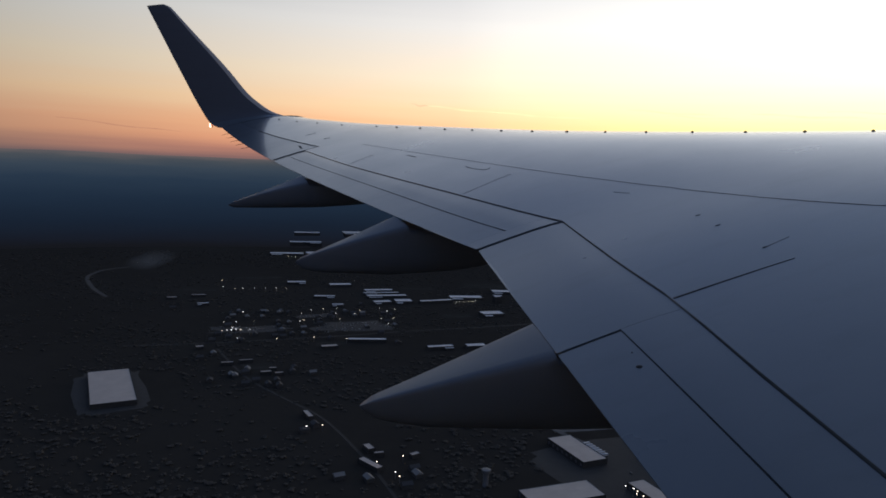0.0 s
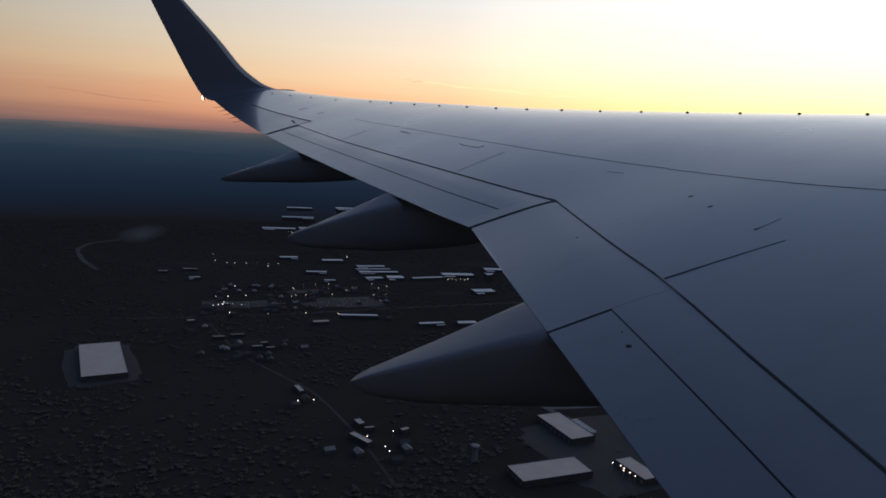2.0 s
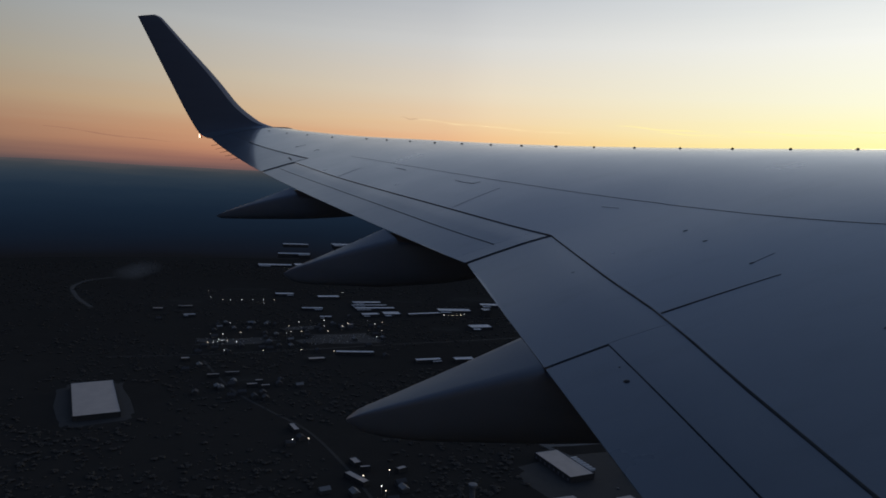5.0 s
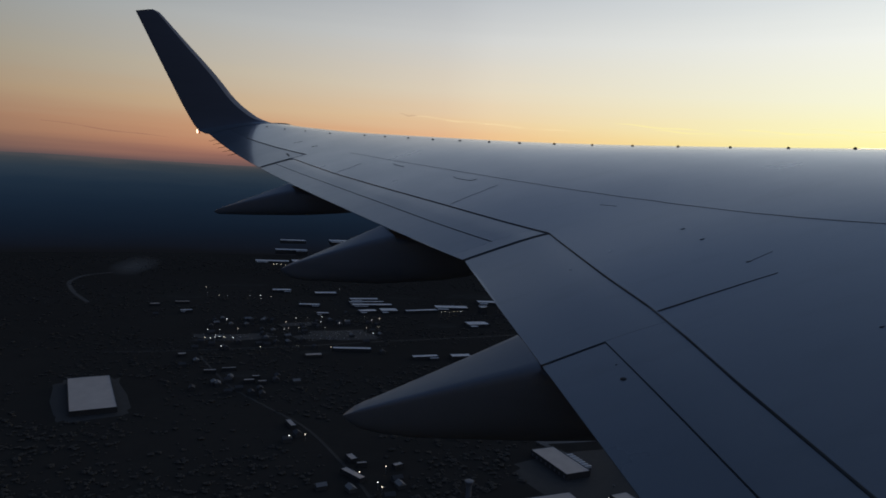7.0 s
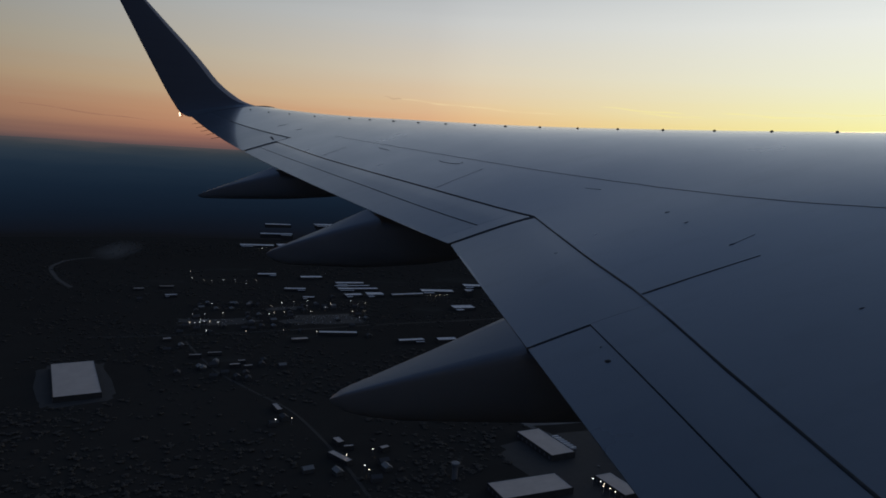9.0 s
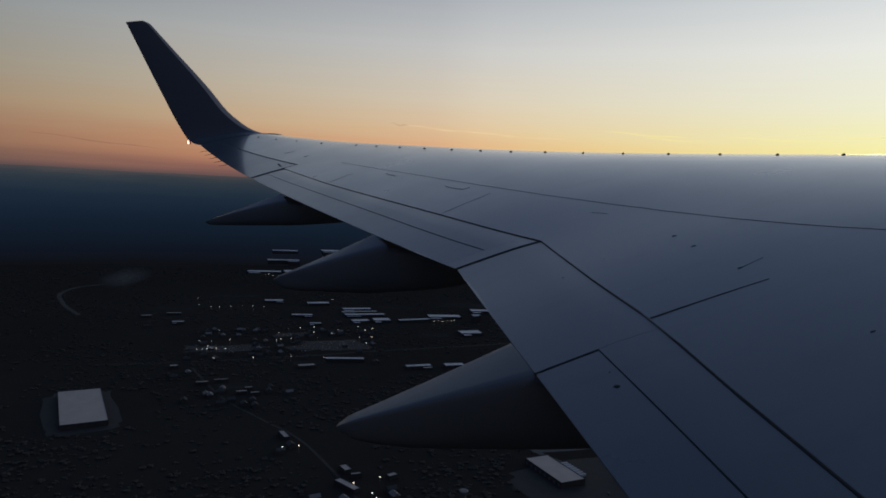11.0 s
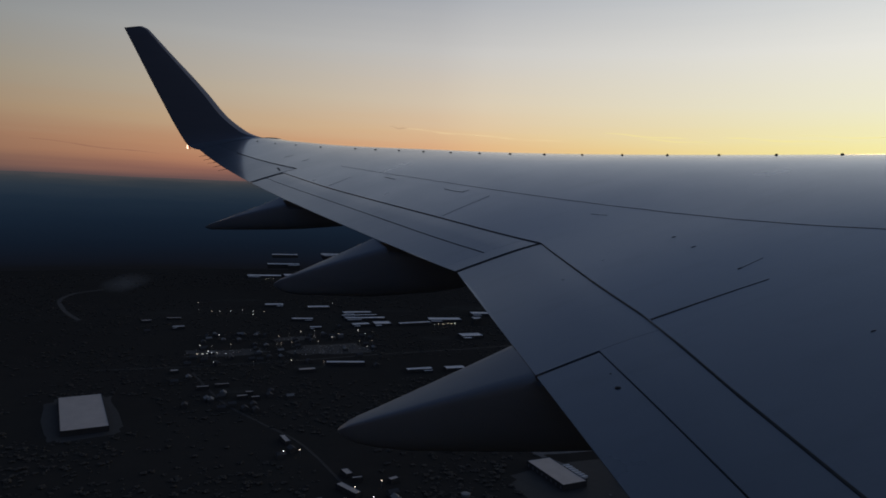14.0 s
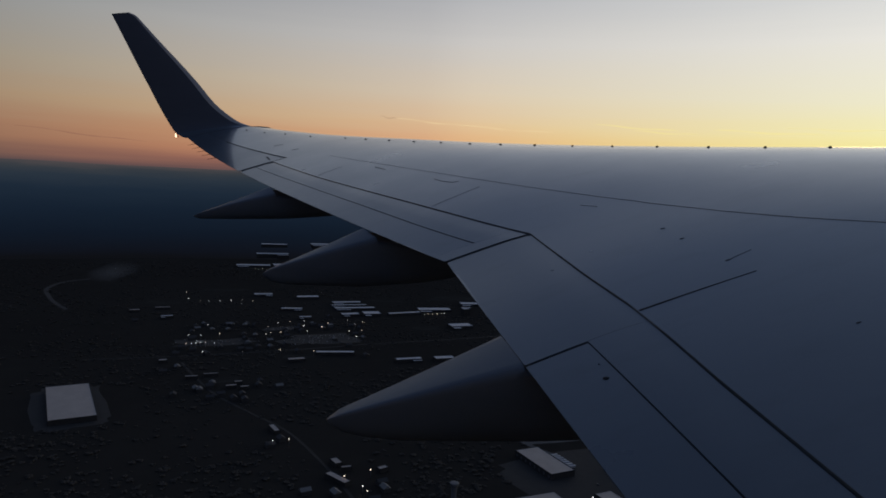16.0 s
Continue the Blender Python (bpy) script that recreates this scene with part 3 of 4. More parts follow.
def box_bm(bm, x0, x1, y0, y1, z0, z1):
    v = [bm.verts.new(p) for p in ((x0, y0, z0), (x1, y0, z0), (x1, y1, z0), (x0, y1, z0), (x0, y0, z1), (x1, y0, z1), (x1, y1, z1), (x0, y1, z1))]
    for f in ((3, 2, 1, 0), (4, 5, 6, 7), (0, 1, 5, 4), (1, 2, 6, 5), (2, 3, 7, 6), (3, 0, 4, 7)):
        bm.faces.new([v[i] for i in f])


def warehouse(x, y, lx, ly, h=11.0, rot=GRID, doors=True, label="large flat white-roofed warehouse", group="warehouses", roof=None, annex=0):
    """A flat-roofed shed: walls, roof deck, parapet, dock doors."""
    x, y, lx, ly = (x + SHIFT) * S, y * S, lx * S, ly * S
    th = tagged(new("warehouse"), label, "warehouse", group)
    foot = land_z(math.hypot(x, y))
    th.matrix_basis = pose(x, y, foot, 0, 0, rot)
    a, b = lx / 2, ly / 2
    low = -0.5 if foot == GZ else -14.0
    bm = bmesh.new()
    box_bm(bm, -a, a, -b, b, low, h)
    part("wall", bm, WALL, th)
    bm = bmesh.new()
    box_bm(bm, -a + 0.5, a - 0.5, -b + 0.5, b - 0.5, h, h + 0.35)
    part("roof", bm, roof or ROOF, th, "white membrane roof")
    bm = bmesh.new()
    for q in ((-a - 0.15, a + 0.15, -b - 0.15, -b + 0.35), (-a - 0.15, a + 0.15, b - 0.35, b + 0.15), (-a - 0.15, -a + 0.35, -b + 0.36, b - 0.36), (a - 0.35, a + 0.15, -b + 0.36, b - 0.36)):
        box_bm(bm, *q, h - 0.4, h + 0.9)
    part("parapet", bm, WALL, th)
    if doors:
        n = max(3, int(min(ly, 160) / 9))
        first = None
        for side in (-1, 1):
            for i in range(n):
                yy = -b + (i + 0.5) * ly / n
                if first is None:
                    bm = bmesh.new()
                    box_bm(bm, -0.15, 0.15, -1.6, 1.6, 1.1, 4.6)
                    ob = part("dock_door", bm, DOOR, th)
                    first = ob.data
                else:
                    ob = new("dock_door", first)
                    ob.parent = th
                ob.location = (side * (a + 0.1), yy, 0)
    if annex:
        # a lower wing built against one long side, towards one end
        p, q = sorted((annex * a * 0.25, annex * a * 0.92))
        deep = b * 0.7
        bm = bmesh.new()
        box_bm(bm, p, q, -b - deep, -b - 0.16, low, h * 0.7)
        part("annex_wall", bm, WALL, th)
        bm = bmesh.new()
        box_bm(bm, p - 0.2, q + 0.2, -b - deep - 0.2, -b - 0.16, h * 0.7, h * 0.7 + 0.4)
        part("annex_roof", bm, roof or ROOF, th)
    FREE.append((x, y, max(lx, ly) / 2 + 26))
    return th


def slab(name, x, y, lx, ly, mat, lift, label, rot=GRID, category="pavement", ragged=0.14):
    x, y, lx, ly = (x + SHIFT) * S, y * S, lx * S, ly * S
    bm = bmesh.new()
    rng = random.Random(int(x + 3 * y))
    pts = []
    for i in range(28):
        a = 2 * math.pi * i / 28
        ca, sa = math.cos(a), math.sin(a)
        px, py = lx / 2 * math.copysign(abs(ca) ** 0.3, ca), ly / 2 * math.copysign(abs(sa) ** 0.3, sa)
        k = rng.uniform(1 - ragged, 1.04)
        pts.append((px * k, py * k))
    low = [bm.verts.new((px, py, -0.4)) for px, py in pts]
    top = [bm.verts.new((px, py, lift)) for px, py in pts]
    bm.faces.new(top)
    for i in range(28):
        k = (i + 1) % 28
        bm.faces.new((low[i], low[k], top[k], top[i]))
    ob = part(name, bm, mat, None, label)
    ob.matrix_basis = pose(x, y, GZ, 0, 0, rot)
    FREE.append((x, y, max(lx, ly) / 2))
    return tagged(ob, category=category, kind="structure")


def strip(name, points, width, mat, label, lift=0.2):
    """A road over the land."""
    points = [((px + SHIFT) * S, py * S) for px, py in points]
    sm = []
    for i in range(len(points) - 1):
        p0, p1, p2, p3 = (Vector(points[max(0, min(len(points) - 1, i + d))]) for d in (-1, 0, 1, 2))
        for k in range(8):
            t = k / 8
            sm.append(0.5 * ((2 * p1) + (p2 - p0) * t + (2 * p0 - 5 * p1 + 4 * p2 - p3) * t * t + (3 * p1 - p0 - 3 * p2 + p3) * t ** 3))
    sm.append(Vector(points[-1]))
    rings = []
    for i, m in enumerate(sm):
        d = (sm[min(i + 1, len(sm) - 1)] - sm[max(i - 1, 0)]).normalized()
        s = Vector((-d.y, d.x)) * width / 2
        a, b = m - s, m + s
        rings.append([(a.x, a.y, GZ - 0.4), (a.x, a.y, GZ + lift), (b.x, b.y, GZ + lift), (b.x, b.y, GZ - 0.4)])
        FREE.append((m.x, m.y, width / 2 + 3))
    v, f = loft(rings)
    return tagged(part_mesh(name, v, f, mat, None, label, False), category="road", kind="structure")


# ---------------------------------------------------------------- large sheds
warehouse(-442, 1344, 76, 205, 7, 20.5, label="very large white-roofed warehouse alone in dark woods")
slab("pavement", -442, 1338, 128, 262, ASPHALT, 0.15, "dark yard round a lone warehouse", 20.5)
warehouse(370, 1025, 45, 101, 7)
warehouse(300, 876, 111, 49, 7, 14)
warehouse(532, 962, 68, 150, 8, label="long white-roofed warehouse with rows of trailers")
warehouse(394, 1262, 41, 91, 7)
warehouse(429, 875, 30, 66, 7)
warehouse(760, 1006, 84, 40, 7)
slab("pavement", 424, 1129, 116, 21, YARD, 0.15, "pale bare yard between sheds", 8)
slab("pavement", 450, 960, 300, 250, ASPHALT, 0.1, "asphalt yard round the sheds")
slab("pavement", 394, 1262, 74, 120, ASPHALT, 0.1, "asphalt yard round a shed")

# low buildings by the local road: x, y, length, depth, turn
for x, y, lx, ly, r in ((-64, 1195, 10, 34, 22), (39, 1048, 12, 22, 24), (40, 988, 12, 46, 38), (54, 1025, 16, 7, 10), (-341, 1640, 18, 14, 17), (-546, 2222, 30, 16, 12), (-474, 2269, 44, 14, 9),
                        (-166, 1444, 22, 10, 14), (-138, 1436, 18, 9, 14), (-155, 1471, 16, 9, 12), (-256, 1510, 26, 9, 10), (-219, 1529, 30, 8, 12), (109, 1019, 16, 10, 30), (-41, 1654, 40, 18, 14)):
    warehouse(x, y, lx, ly, 5, r, False, "low flat-roofed building beside a local road", "low buildings")

# far sheds: x, y, length, depth
FARSHEDS = [(106, 2405, 112, 26), (113, 2352, 139, 24), (130, 2303, 151, 24), (-227, 3788, 158, 62), (47, 3817, 188, 78), (-225, 3652, 163, 58), (-292, 3324, 150, 60), (-152, 3363, 120, 70),
            (-28, 2504, 84, 36), (-76, 2276, 79, 22), (110, 2200, 60, 40), (180, 2222, 66, 44), (289, 2230, 118, 22), (400, 2302, 123, 40), (52, 1716, 98, 20), (230, 1653, 64, 18), (321, 1666, 56, 30),
            (-186, 2538, 76, 30), (-433, 2131, 36, 20), (518, 2333, 37, 26), (-30, 2143, 36, 18), (440, 2050, 80, 40), (560, 2420, 90, 50)]
rng = random.Random(8)
for x, y, lx, ly in FARSHEDS:
    turn = GRID - 8 if x in (106, 113, 130) else GRID - 8 + rng.uniform(-12, 9)
    warehouse(x, y, lx * rng.uniform(0.85, 1.05), ly * rng.uniform(0.7, 1.1), 6, turn, False, "distant low white-roofed industrial shed", "distant sheds", HAZED_ROOF, rng.choice((-1, 0, 1)))
warehouse(499, 2250, 24, 22, 16, GRID, False, "small tall white industrial building", "distant sheds", HAZED_ROOF)


def house(label="small gabled house with a dark roof", roof=None):
    th = tagged(new("house"), label, "house", "houses of the town")
    bm = bmesh.new()
    box_bm(bm, -6, 6, -4.5, 4.5, -0.4, 5)
    part("wall", bm, SIDING, th)
    bm = bmesh.new()
    v = [bm.verts.new(p) for p in ((-6.5, -5, 5), (6.5, -5, 5), (6.5, 5, 5), (-6.5, 5, 5), (-6.5, 0, 8), (6.5, 0, 8))]
    for f in ((0, 1, 5, 4), (2, 3, 4, 5), (1, 2, 5), (3, 0, 4), (3, 2, 1, 0)):
        bm.faces.new([v[i] for i in f])
    part("roof", bm, roof or SHINGLE, th)
    return th


first = house()
PALE_SHINGLE = Mat("pale_shingle", (0.26, 0.245, 0.22), 0.85).m
second = house("small gabled house with a pale roof", PALE_SHINGLE)
second.matrix_basis = pose((-300 + SHIFT) * S, 1590 * S, GZ, 0, 0, GRID + 90)
first.matrix_basis = pose((-323 + SHIFT) * S, 1554 * S, GZ, 0, 0, GRID)
rng = random.Random(5)
SPOTS = [(-234, 1430), (-209, 1446), (-152, 1368), (-138, 1393), (-130, 1360), (-50, 1150), (-66, 1125), (38, 998), (36, 942), (50, 980), (104, 973), (22, 950), (-508, 2077), (44, 2169)]
SPOTS += [(rng.uniform(-330, 140), rng.uniform(1690, 2060)) for _ in range(56)]
SPOTS += [(rng.uniform(-20, 110), rng.uniform(905, 1010)) for _ in range(8)] + [(rng.uniform(-290, -60), rng.uniform(1350, 1500)) for _ in range(14)]
for x, y in SPOTS:
    x, y = (x + SHIFT) * S, y * S
    if all((x - a) ** 2 + (y - b) ** 2 > (r - 8) ** 2 for a, b, r in FREE):
        ob = copy_thing(second if rng.random() < 0.3 else first, pose(x, y, GZ, 0, 0, GRID + rng.choice((0, 90)) + rng.uniform(-8, 8)))
        FREE.append((x, y, 15))


def trailer():
    th = tagged(new("semi_trailer"), "white box semi trailer parked beside a warehouse", "trailer", "parked trailers")
    bm = bmesh.new()
    box_bm(bm, -1.3, 1.3, -7.5, 7.5, 1.2, 4.1)
    part("box", bm, TRAILER, th)
    for y in (-6.2, -4.9):
        for x in (-1.0, 1.0):
            bm = bmesh.new()
            bmesh.ops.create_cone(bm, cap_ends=True, segments=12, radius1=0.52, radius2=0.52, depth=0.5, matrix=Matrix.Translation((x, y, 0.52)) @ Matrix.Rotation(math.pi / 2, 4, "Y"))
            part("wheel", bm, DARK, th)
    bm = bmesh.new()
    box_bm(bm, -0.9, 0.9, 4.6, 4.9, 0.0, 1.2)
    part("landing_leg", bm, STEEL, th)
    return th


t0 = trailer()
ux, uy = math.cos(radians(GRID)), math.sin(radians(GRID))
spots = []
for i in range(17):
    s = -66 + i * 8.2
    if i not in (3, 9):
        spots.append((532 + 54 * ux - s * uy, 962 + 54 * uy + s * ux, GRID + 90))
for i in range(9):
    spots.append((430 + i * 6.6 * ux + 52, 1072 + i * 6.6 * uy, GRID))
for i in range(7):
    spots.append((370 + 33 * ux - (i * 8 - 26) * uy, 1025 + 33 * uy + (i * 8 - 26) * ux, GRID + 90))
spots = [((x + SHIFT) * S, y * S, r) for x, y, r in spots]
t0.matrix_basis = pose(spots[0][0], spots[0][1], GZ + 0.1, 0, 0, spots[0][2])
for x, y, r in spots[1:]:
    copy_thing(t0, pose(x, y, GZ + 0.1, 0, 0, r))

# water tower
wt_ob = tagged(new("water_tower"), "pale squat water tower with a flared top", "water tower")
wt_ob.matrix_basis = pose((201 + SHIFT) * S, 919 * S, GZ)


def turned(profile, seg=28):
    return loft([[(r * math.cos(2 * math.pi * j / seg), r * math.sin(2 * math.pi * j / seg), z) for j in range(seg)] for r, z in profile])


v, f = turned([(3.5, -0.4), (3.2, 1), (3.1, 8), (3.2, 13), (3.7, 15)])
part_mesh("stem", v, f, TANK, wt_ob, "", True, 40)
v, f = turned([(3.7, 15), (4.4, 16.4), (5.2, 18.2), (5.3, 19.4), (5.0, 19.9), (0.4, 20.5)])
part_mesh("tank", v, f, TANK, wt_ob, "wider flat-topped tank", True, 40)

# a wide lot full of parked cars in the town
slab("pavement", 20, 1880, 250, 130, ASPHALT, 0.1, "dark parking lot full of cars", GRID - 6, ragged=0.5)
slab("pavement", -245, 1840, 240, 90, ASPHALT, 0.1, "dark parking lot full of cars", GRID - 10, ragged=0.5)
slab("pavement", -90, 2010, 130, 60, ASPHALT, 0.1, "dark parking lot full of cars", GRID, ragged=0.5)
verts, faces = [], []
rng = random.Random(21)
for lx, ly, ox, oy, turn, fill in ((230, 110, 20, 1880, GRID - 6, 0.3), (220, 74, -245, 1840, GRID - 10, 0.22), (110, 44, -90, 2010, GRID, 0.25), (90, 180, 470, 960, GRID, 0.05)):
    ca, sa = math.cos(radians(turn)), math.sin(radians(turn))
    for row in range(int(ly / 14)):
        for k in range(int(lx / 4.4)):
            px, py = -lx / 2 + k * 4.4 + rng.uniform(-0.4, 0.4), -ly / 2 + (row + 0.5) * 14
            if rng.random() > fill * (1.2 - 1.7 * abs(px) / lx) + 0.3 * noise.noise((px / 30, py / 30, ox / 50)):
                continue
            cx, cy = (ox + SHIFT + px * ca - py * sa) * S, (oy + px * sa + py * ca) * S
            for hw, y0, y1, z0, z1, tw in ((0.9, -2.2, 2.2, 0.35, 0.95, 0.0), (0.8, -1.5, 0.9, 0.95, 1.5, 0.22)):
                b = len(verts)
                for z, t in ((z0, 0.0), (z1, tw)):
                    for qx, qy in ((-hw + t, y0 + t), (hw - t, y0 + t), (hw - t, y1 - t), (-hw + t, y1 - t)):
                        verts.append((cx + qx * ca - qy * sa, cy + qx * sa + qy * ca, GZ + z))
                faces += [(b + 4, b + 5, b + 6, b + 7), (b, b + 1, b + 5, b + 4), (b + 1, b + 2, b + 6, b + 5), (b + 2, b + 3, b + 7, b + 6), (b + 3, b, b + 4, b + 7), (b + 3, b + 2, b + 1, b)]
cark = Mat("car_paints", (0.2, 0.2, 0.2), 0.3)
cgeo = cark.t.nodes.new("ShaderNodeNewGeometry")
cark.color(cark.ramp(cgeo.outputs["Random Per Island"], [(0.0, (0.03, 0.03, 0.035)), (0.5, (0.08, 0.08, 0.085)), (0.8, (0.22, 0.22, 0.22)), (0.93, (0.4, 0.4, 0.4)), (1.0, (0.2, 0.05, 0.04))]))
cars = part_mesh("parked_cars", verts, faces, cark.m, None, "many parked cars on a dark lot", False)
tagged(cars, category="cars", kind="stuff")

# ---------------------------------------------------------------- roads
strip("road", [(-860, 2850), (-921, 2769), (-935, 2680), (-920, 2571), (-840, 2394), (-790, 2310), (-745, 2240)], 11, ROADWAY, "pale curving highway through dark woods")
strip("road", [(-300, 1640), (-240, 1500), (-190, 1400), (-120, 1300), (-40, 1190), (20, 1050), (60, 930), (90, 820)], 4.5, LOCAL, "local asphalt road through the woods")
strip("road", [(310, 1330), (340, 1190), (372, 1110), (410, 1050)], 8, YARD, "pale narrow access road", 0.3)
strip("road", [(-520, 1660), (-300, 1700), (-60, 1760), (160, 1830), (420, 1900), (700, 1990)], 6, LOCAL, "town road", 0.25)


# bare fields and clearings round the town
fieldk = Mat("bare_winter_field", (0.07, 0.06, 0.045), 0.95, 0, 0.0)
fieldk.color(fieldk.mix(fieldk.ramp(fieldk.noise(30.0, 5), [(0.3, 0.0), (0.75, 1.0)]), (0.05, 0.045, 0.037), (0.085, 0.077, 0.064)))
for x, y, lx, ly, r in ((520, 2560, 260, 120, 8), (-330, 2650, 200, 70, 14), (-500, 2380, 160, 60, 4), (330, 2030, 120, 60, 16), (-30, 1700, 120, 40, 12), (-190, 1500, 90, 60, 20), (250, 2480, 150, 60, 6), (-60, 3050, 240, 90, 10)):
    slab("field", x, y, lx, ly, fieldk.m, 0.08, "pale bare field among dark woods", r, "field", 0.45)

# ---------------------------------------------------------------- lamps
def street_lamp(glow, label):
    th = tagged(new("street_lamp"), label, "street lamp", "lamps of the town")
    v, f = turned([(0.22, -0.4), (0.16, 4), (0.11, 9.4)], 8)
    part_mesh("pole", v, f, STEEL, th)
    v, f = turned([(0.15, 9.2), (0.6, 9.5), (0.65, 9.85), (0.2, 10.15)], 10)
    part_mesh("lamp_head", v, f, glow, th, "glowing lamp head")
    return th


warm = street_lamp(LAMP_WARM, "street lamp with a warm lit head")
cool = street_lamp(LAMP_COOL, "street lamp with a white lit head")
LAMPS = [(-447, 2517), (-420, 2397), (-376, 2362), (-350, 2365), (-314, 2371), (-278, 2376), (-244, 2381), (-237, 2320), (-208, 2376), (-315, 1773), (-302, 1773), (-292, 1780), (-282, 1787), (-270, 1787), (-294, 1867), (-129, 1887), (-130, 1986),
         (-105, 2034), (-72, 2053), (-32, 2065), (21, 1984), (37, 2032), (97, 2078), (117, 2031), (96, 1932), (132, 1942)]
LAMPS += [(-170, 1696), (-272, 3183), (-258, 3187), (-239, 3173), (-218, 3159), (74, 944), (79, 929), (49, 979), (348, 2182), (362, 2193), (376, 2185), (393, 2196), (406, 2197), (418, 2208), (22, 2559), (89, 998), (-62, 1121), (-36, 1126), (396, 886), (402, 862), (404, 877), (406, 869), (409, 855), (412, 845)]
rng = random.Random(11)
LAMPS += [(rng.uniform(-340, 150), rng.uniform(1690, 2070)) for _ in range(14)]
LAMPS = [((x + SHIFT) * S, y * S) for x, y in LAMPS]
warm.matrix_basis = pose(*LAMPS[0], GZ)
cool.matrix_basis = pose(*LAMPS[1], GZ)
for i, (x, y) in enumerate(LAMPS[2:]):
    copy_thing(warm if rng.random() < 0.45 else cool, pose(x, y, GZ, 0, 0, rng.uniform(0, 360)))

# ---------------------------------------------------------------- woods
leafk = Mat("dusk_foliage", (0.03, 0.035, 0.025), 0.95, 0, 0.1)
geo = leafk.t.nodes.new("ShaderNodeNewGeometry")
leafk.color(leafk.ramp(geo.outputs["Random Per Island"], [(0.0, (0.073, 0.064, 0.052)), (0.6, (0.079, 0.069, 0.056)), (1.0, (0.084, 0.073, 0.06))]))
thin = leafk.t.nodes.new("ShaderNodeBsdfTranslucent")
thin.inputs["Color"].default_value = (0.08, 0.07, 0.057, 1)
both = leafk.t.nodes.new("ShaderNodeAddShader")
leafk.t.links.new(leafk.b.outputs[0], both.inputs[0])
leafk.t.links.new(thin.outputs[0], both.inputs[1])
leafk.t.links.new(both.outputs[0], leafk.t.nodes["Material Output"].inputs["Surface"])
bm = bmesh.new()
bmesh.ops.create_icosphere(bm, subdivisions=1, radius=1.0)
base = np.array([v.co[:] for v in bm.verts])
tri = np.array([[v.index for v in f.verts] for f in bm.faces])
bm.free()
gen = np.random.default_rng(3)
free = np.array(FREE)
centres = []
while len(centres) < 20000:
    az, r = gen.uniform(-34, 52), 560 + 2220 * gen.random() ** 1.05
    x, y = r * math.sin(radians(az)), r * math.cos(radians(az))
    if noise.noise((x / 210, y / 210, 0.3)) < -0.45 + 0.6 * gen.random():
        continue
    if ((free[:, 0] - x) ** 2 + (free[:, 1] - y) ** 2 < free[:, 2] ** 2).any():
        continue
    centres.append((x, y))
n = len(base)
allv, allf = [], []
for x, y in centres:
    s, turn = 1.5 + 3.2 * gen.random() ** 1.6, gen.uniform(0, 6.3)
    for k in range(3):
        w = s * gen.uniform(0.5, 0.8)
        v = base * (1 + gen.uniform(-0.3, 0.3, (n, 1))) * (w, w, w * gen.uniform(0.3, 0.5))
        a = turn + 2.1 * k
        allv.append(v + (x + 0.5 * s * math.cos(a), y + 0.5 * s * math.sin(a), GZ + s * gen.uniform(0.12, 0.35)))
        allf.append(tri + (len(allv) - 1) * n)
me = bpy.data.meshes.new("woods")
me.from_pydata(np.concatenate(allv).tolist(), [], np.concatenate(allf).tolist())
me.materials.append(leafk.m)
tagged(new("woods", me), "dark tree crowns of scattered woods at dusk", "woods", kind="stuff")


# ---------------------------------------------------------------- thin streaks in the sky
def streak_mat(name, color, cover):
    k = Mat(name, (0, 0, 0), 1.0, 0, 0.0)
    # sunlight on the cloud is painted as emission, thinned by noise
    k.b.inputs["Emission Color"].default_value = lin(*color)
    k.b.inputs["Emission Strength"].default_value = 1.0
    f = k.ramp(k.noise(160.0, 3, 0.5, (1, 1, 3)), [(0.3, 0.15 * cover), (0.65, cover)])
    k.t.links.new(f, k.b.inputs["Alpha"])
    k.m.cycles.emission_sampling = "NONE"
    return k.m


def streak(points, width, mat, label):
    """A drawn-out ribbon of ice cloud far off; points: azimuth and elevation in degrees."""
    rings = []
    n = 24
    az0, el0, az1, el1 = points
    for i in range(n + 1):
        u = i / n
        az, el = radians(az0 + (az1 - az0) * u), radians(el0 + (el1 - el0) * u + 0.05 * math.sin(u * 9))
        c = Vector((math.sin(az) * math.cos(el), math.cos(az) * math.cos(el), math.sin(el))) * 4780
        w = width * (math.sin(math.pi * (0.04 + 0.92 * u)) ** 0.7)
        rings.append([c + Vector((0, 0, w)), c + Vector((0, 6, 0)), c - Vector((0, 0, w)), c - Vector((0, 6, 0))])
    v, f = loft(rings)
    ob = part_mesh("cloud_streak", v, f, mat, None, label, True)
    return tagged(ob, category="cloud", kind="structure")


PALE = streak_mat("glow_painted_ice_cloud", (246, 222, 172), 0.24)
DIM = streak_mat("dim_ice_cloud", (128, 88, 78), 0.2)
streak((6.0, 4.75, 12.0, 4.42), 5.0, PALE, "pale thin condensation trail with painted sun glow")
streak((11.0, 4.45, 19.5, 4.15), 6.0, PALE, "pale thin condensation trail with painted sun glow")
streak((4.6, 4.85, 6.1, 4.72), 5.0, DIM, "short dim end of a condensation trail")
streak((-21.5, 2.3, -13.0, 1.7), 4.5, DIM, "dim thin cloud streak over the horizon")

FAINT = streak_mat("glow_painted_faint_cloud", (252, 238, 150), 0.3)
streak((22.0, 4.95, 28.5, 4.62), 4.0, FAINT, "faint golden wisp of cloud near the sun")
streak((25.0, 4.55, 30.0, 4.35), 3.5, FAINT, "faint golden wisp of cloud near the sun")
streak((31.0, 4.75, 38.5, 4.5), 5.0, FAINT, "faint golden wisp of cloud near the sun")
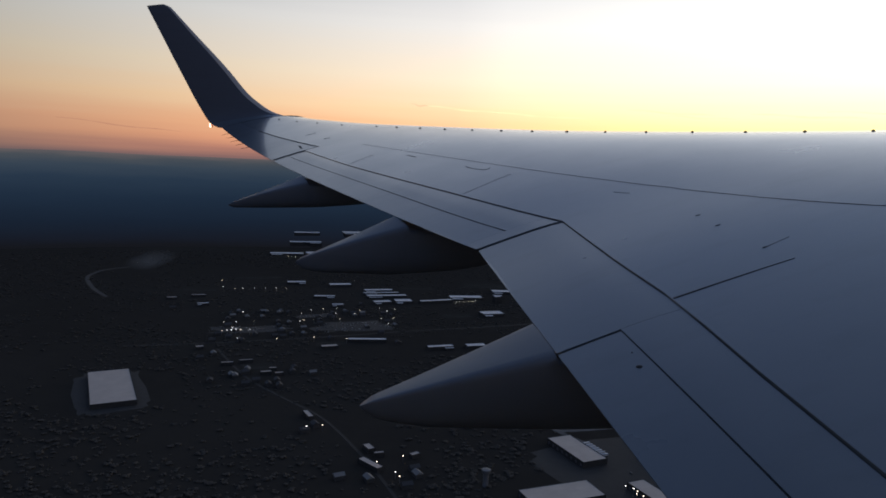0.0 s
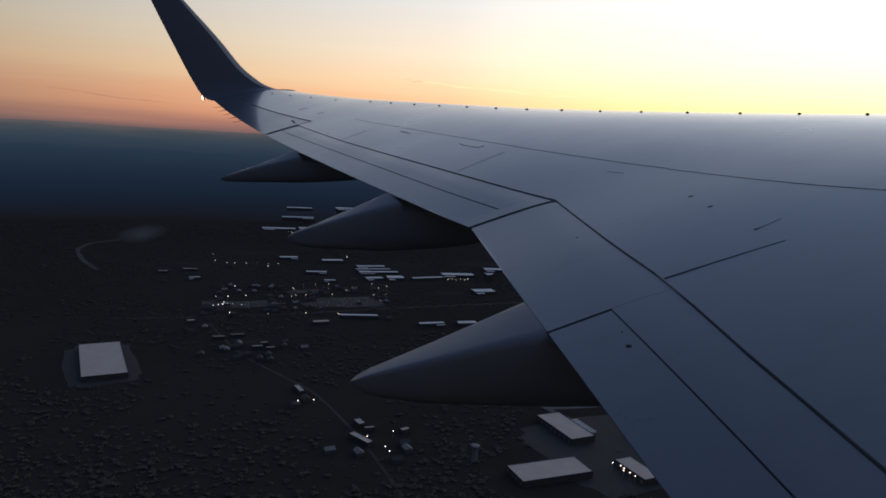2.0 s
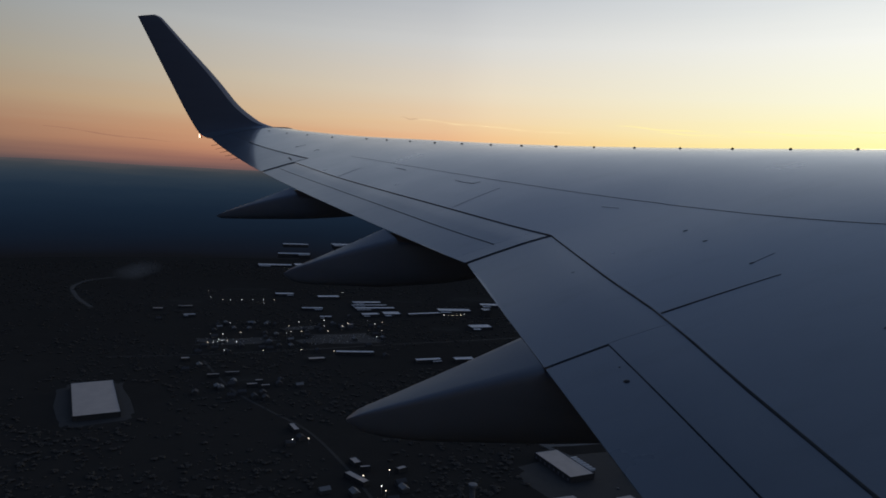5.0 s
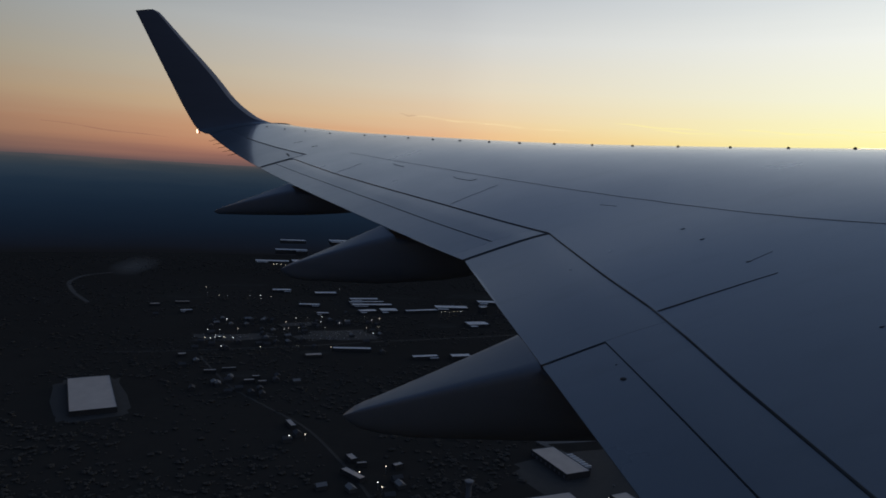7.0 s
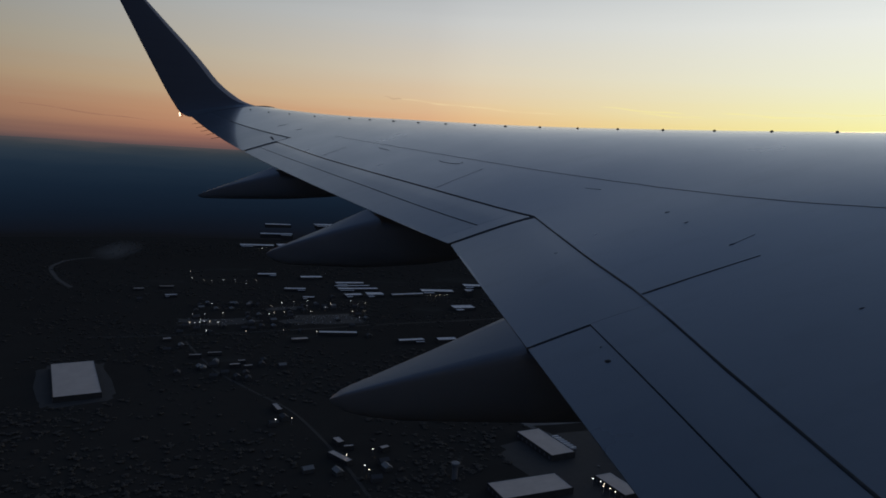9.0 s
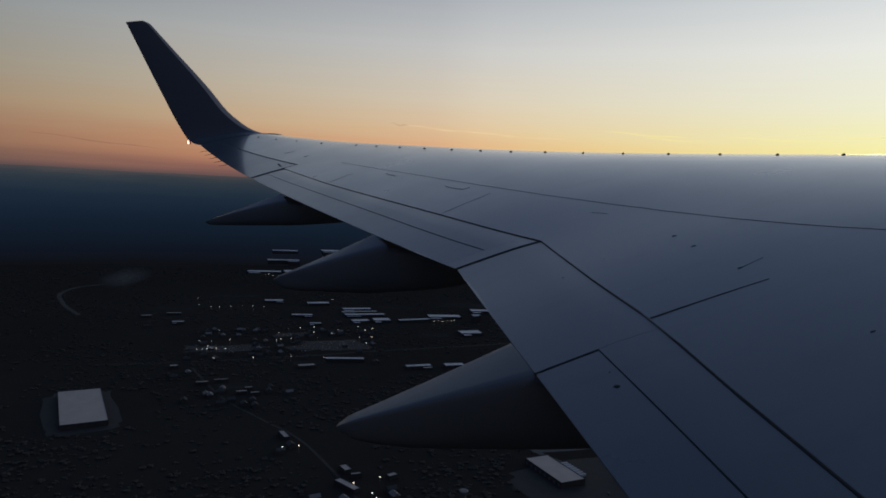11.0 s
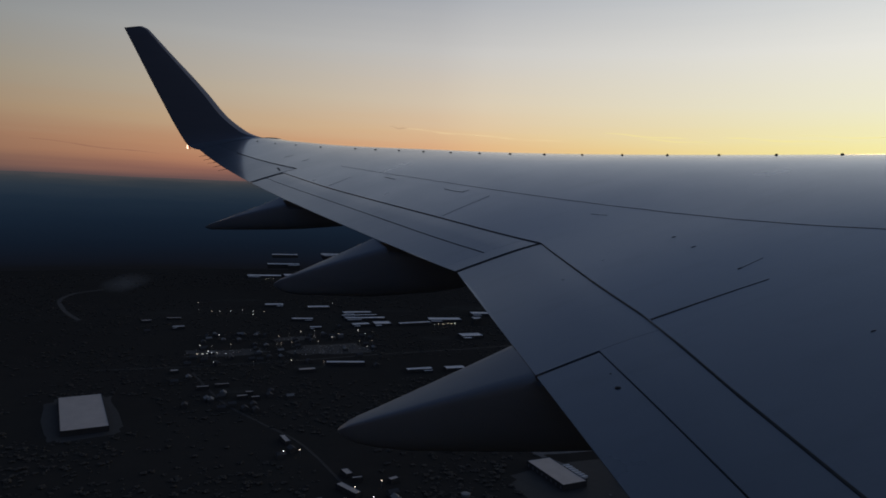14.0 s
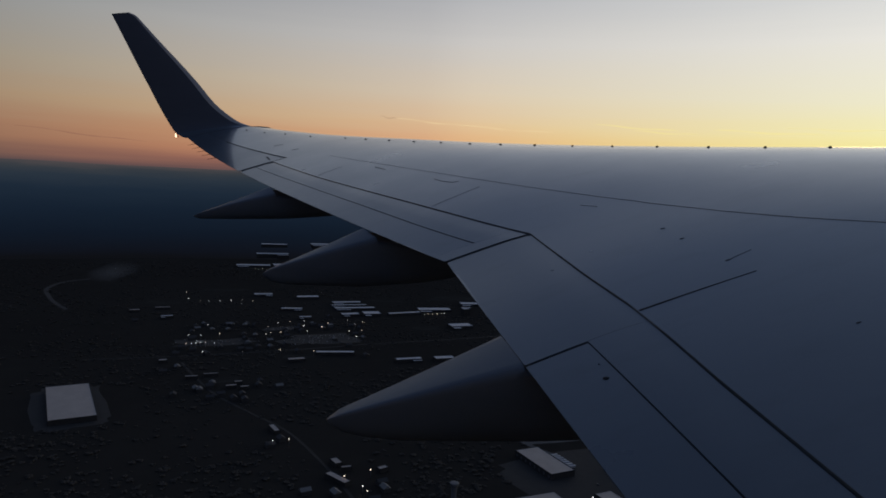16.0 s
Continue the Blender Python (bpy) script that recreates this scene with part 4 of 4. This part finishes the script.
streak((36.0, 4.95, 43.0, 4.8), 4.0, FAINT, "faint golden wisp of cloud near the sun")


# ---------------------------------------------------------------- a low wisp of cloud
wisp = bpy.data.materials.new("thin_cloud")
wisp.use_nodes = True
wn, wl = wisp.node_tree.nodes, wisp.node_tree.links
wn.remove(wn["Principled BSDF"])
tc, grad, puff, cover = wn.new("ShaderNodeTexCoord"), wn.new("ShaderNodeTexGradient"), wn.new("ShaderNodeTexNoise"), wn.new("ShaderNodeMath")
place = wn.new("ShaderNodeMapping")
place.inputs["Scale"].default_value = (1 / 62, 1 / 40, 1 / 24)
grad.gradient_type = "SPHERICAL"
puff.inputs["Scale"].default_value, puff.inputs["Detail"].default_value = 0.03, 4.0
wl.new(tc.outputs["Object"], place.inputs[0])
wl.new(place.outputs[0], grad.inputs[0])
wl.new(tc.outputs["Object"], puff.inputs["Vector"])
cover.operation = "MULTIPLY"
wl.new(grad.outputs["Fac"], cover.inputs[0])
wl.new(puff.outputs["Fac"], cover.inputs[1])
dim, clear, veil, glow = wn.new("ShaderNodeMath"), wn.new("ShaderNodeBsdfTransparent"), wn.new("ShaderNodeMixShader"), wn.new("ShaderNodeAddShader")
dim.operation = "MULTIPLY"
dim.inputs[1].default_value = 0.2
wl.new(cover.outputs[0], dim.inputs[0])
front, rear = wn.new("ShaderNodeBsdfDiffuse"), wn.new("ShaderNodeBsdfTranslucent")
front.inputs["Color"].default_value = rear.inputs["Color"].default_value = (0.34, 0.39, 0.44, 1)
wl.new(front.outputs[0], glow.inputs[0])
wl.new(rear.outputs[0], glow.inputs[1])
wl.new(dim.outputs[0], veil.inputs[0])
wl.new(clear.outputs[0], veil.inputs[1])
wl.new(glow.outputs[0], veil.inputs[2])
wl.new(veil.outputs[0], wn["Material Output"].inputs["Surface"])
rings = []
for i in range(13):
    u = -1 + i / 6
    w = math.sqrt(max(0.0, 1 - u * u)) + 0.02
    rings.append([Vector((60 * u, 9 * w * math.cos(2 * math.pi * j / 20), 22 * w * math.sin(2 * math.pi * j / 20) + 6 * math.sin(3 * u))) for j in range(20)])
v, f = loft(rings)
cloud = tagged(part_mesh("cloud_wisp", v, f, wisp, None, "faint grey wisp of low cloud over dark woods", True), category="cloud", kind="structure")
cloud.matrix_basis = pose(1800 * math.sin(radians(-15.3)), 1800 * math.cos(radians(-15.3)), -1800 * math.tan(radians(8.1)), 0, -8, 15)
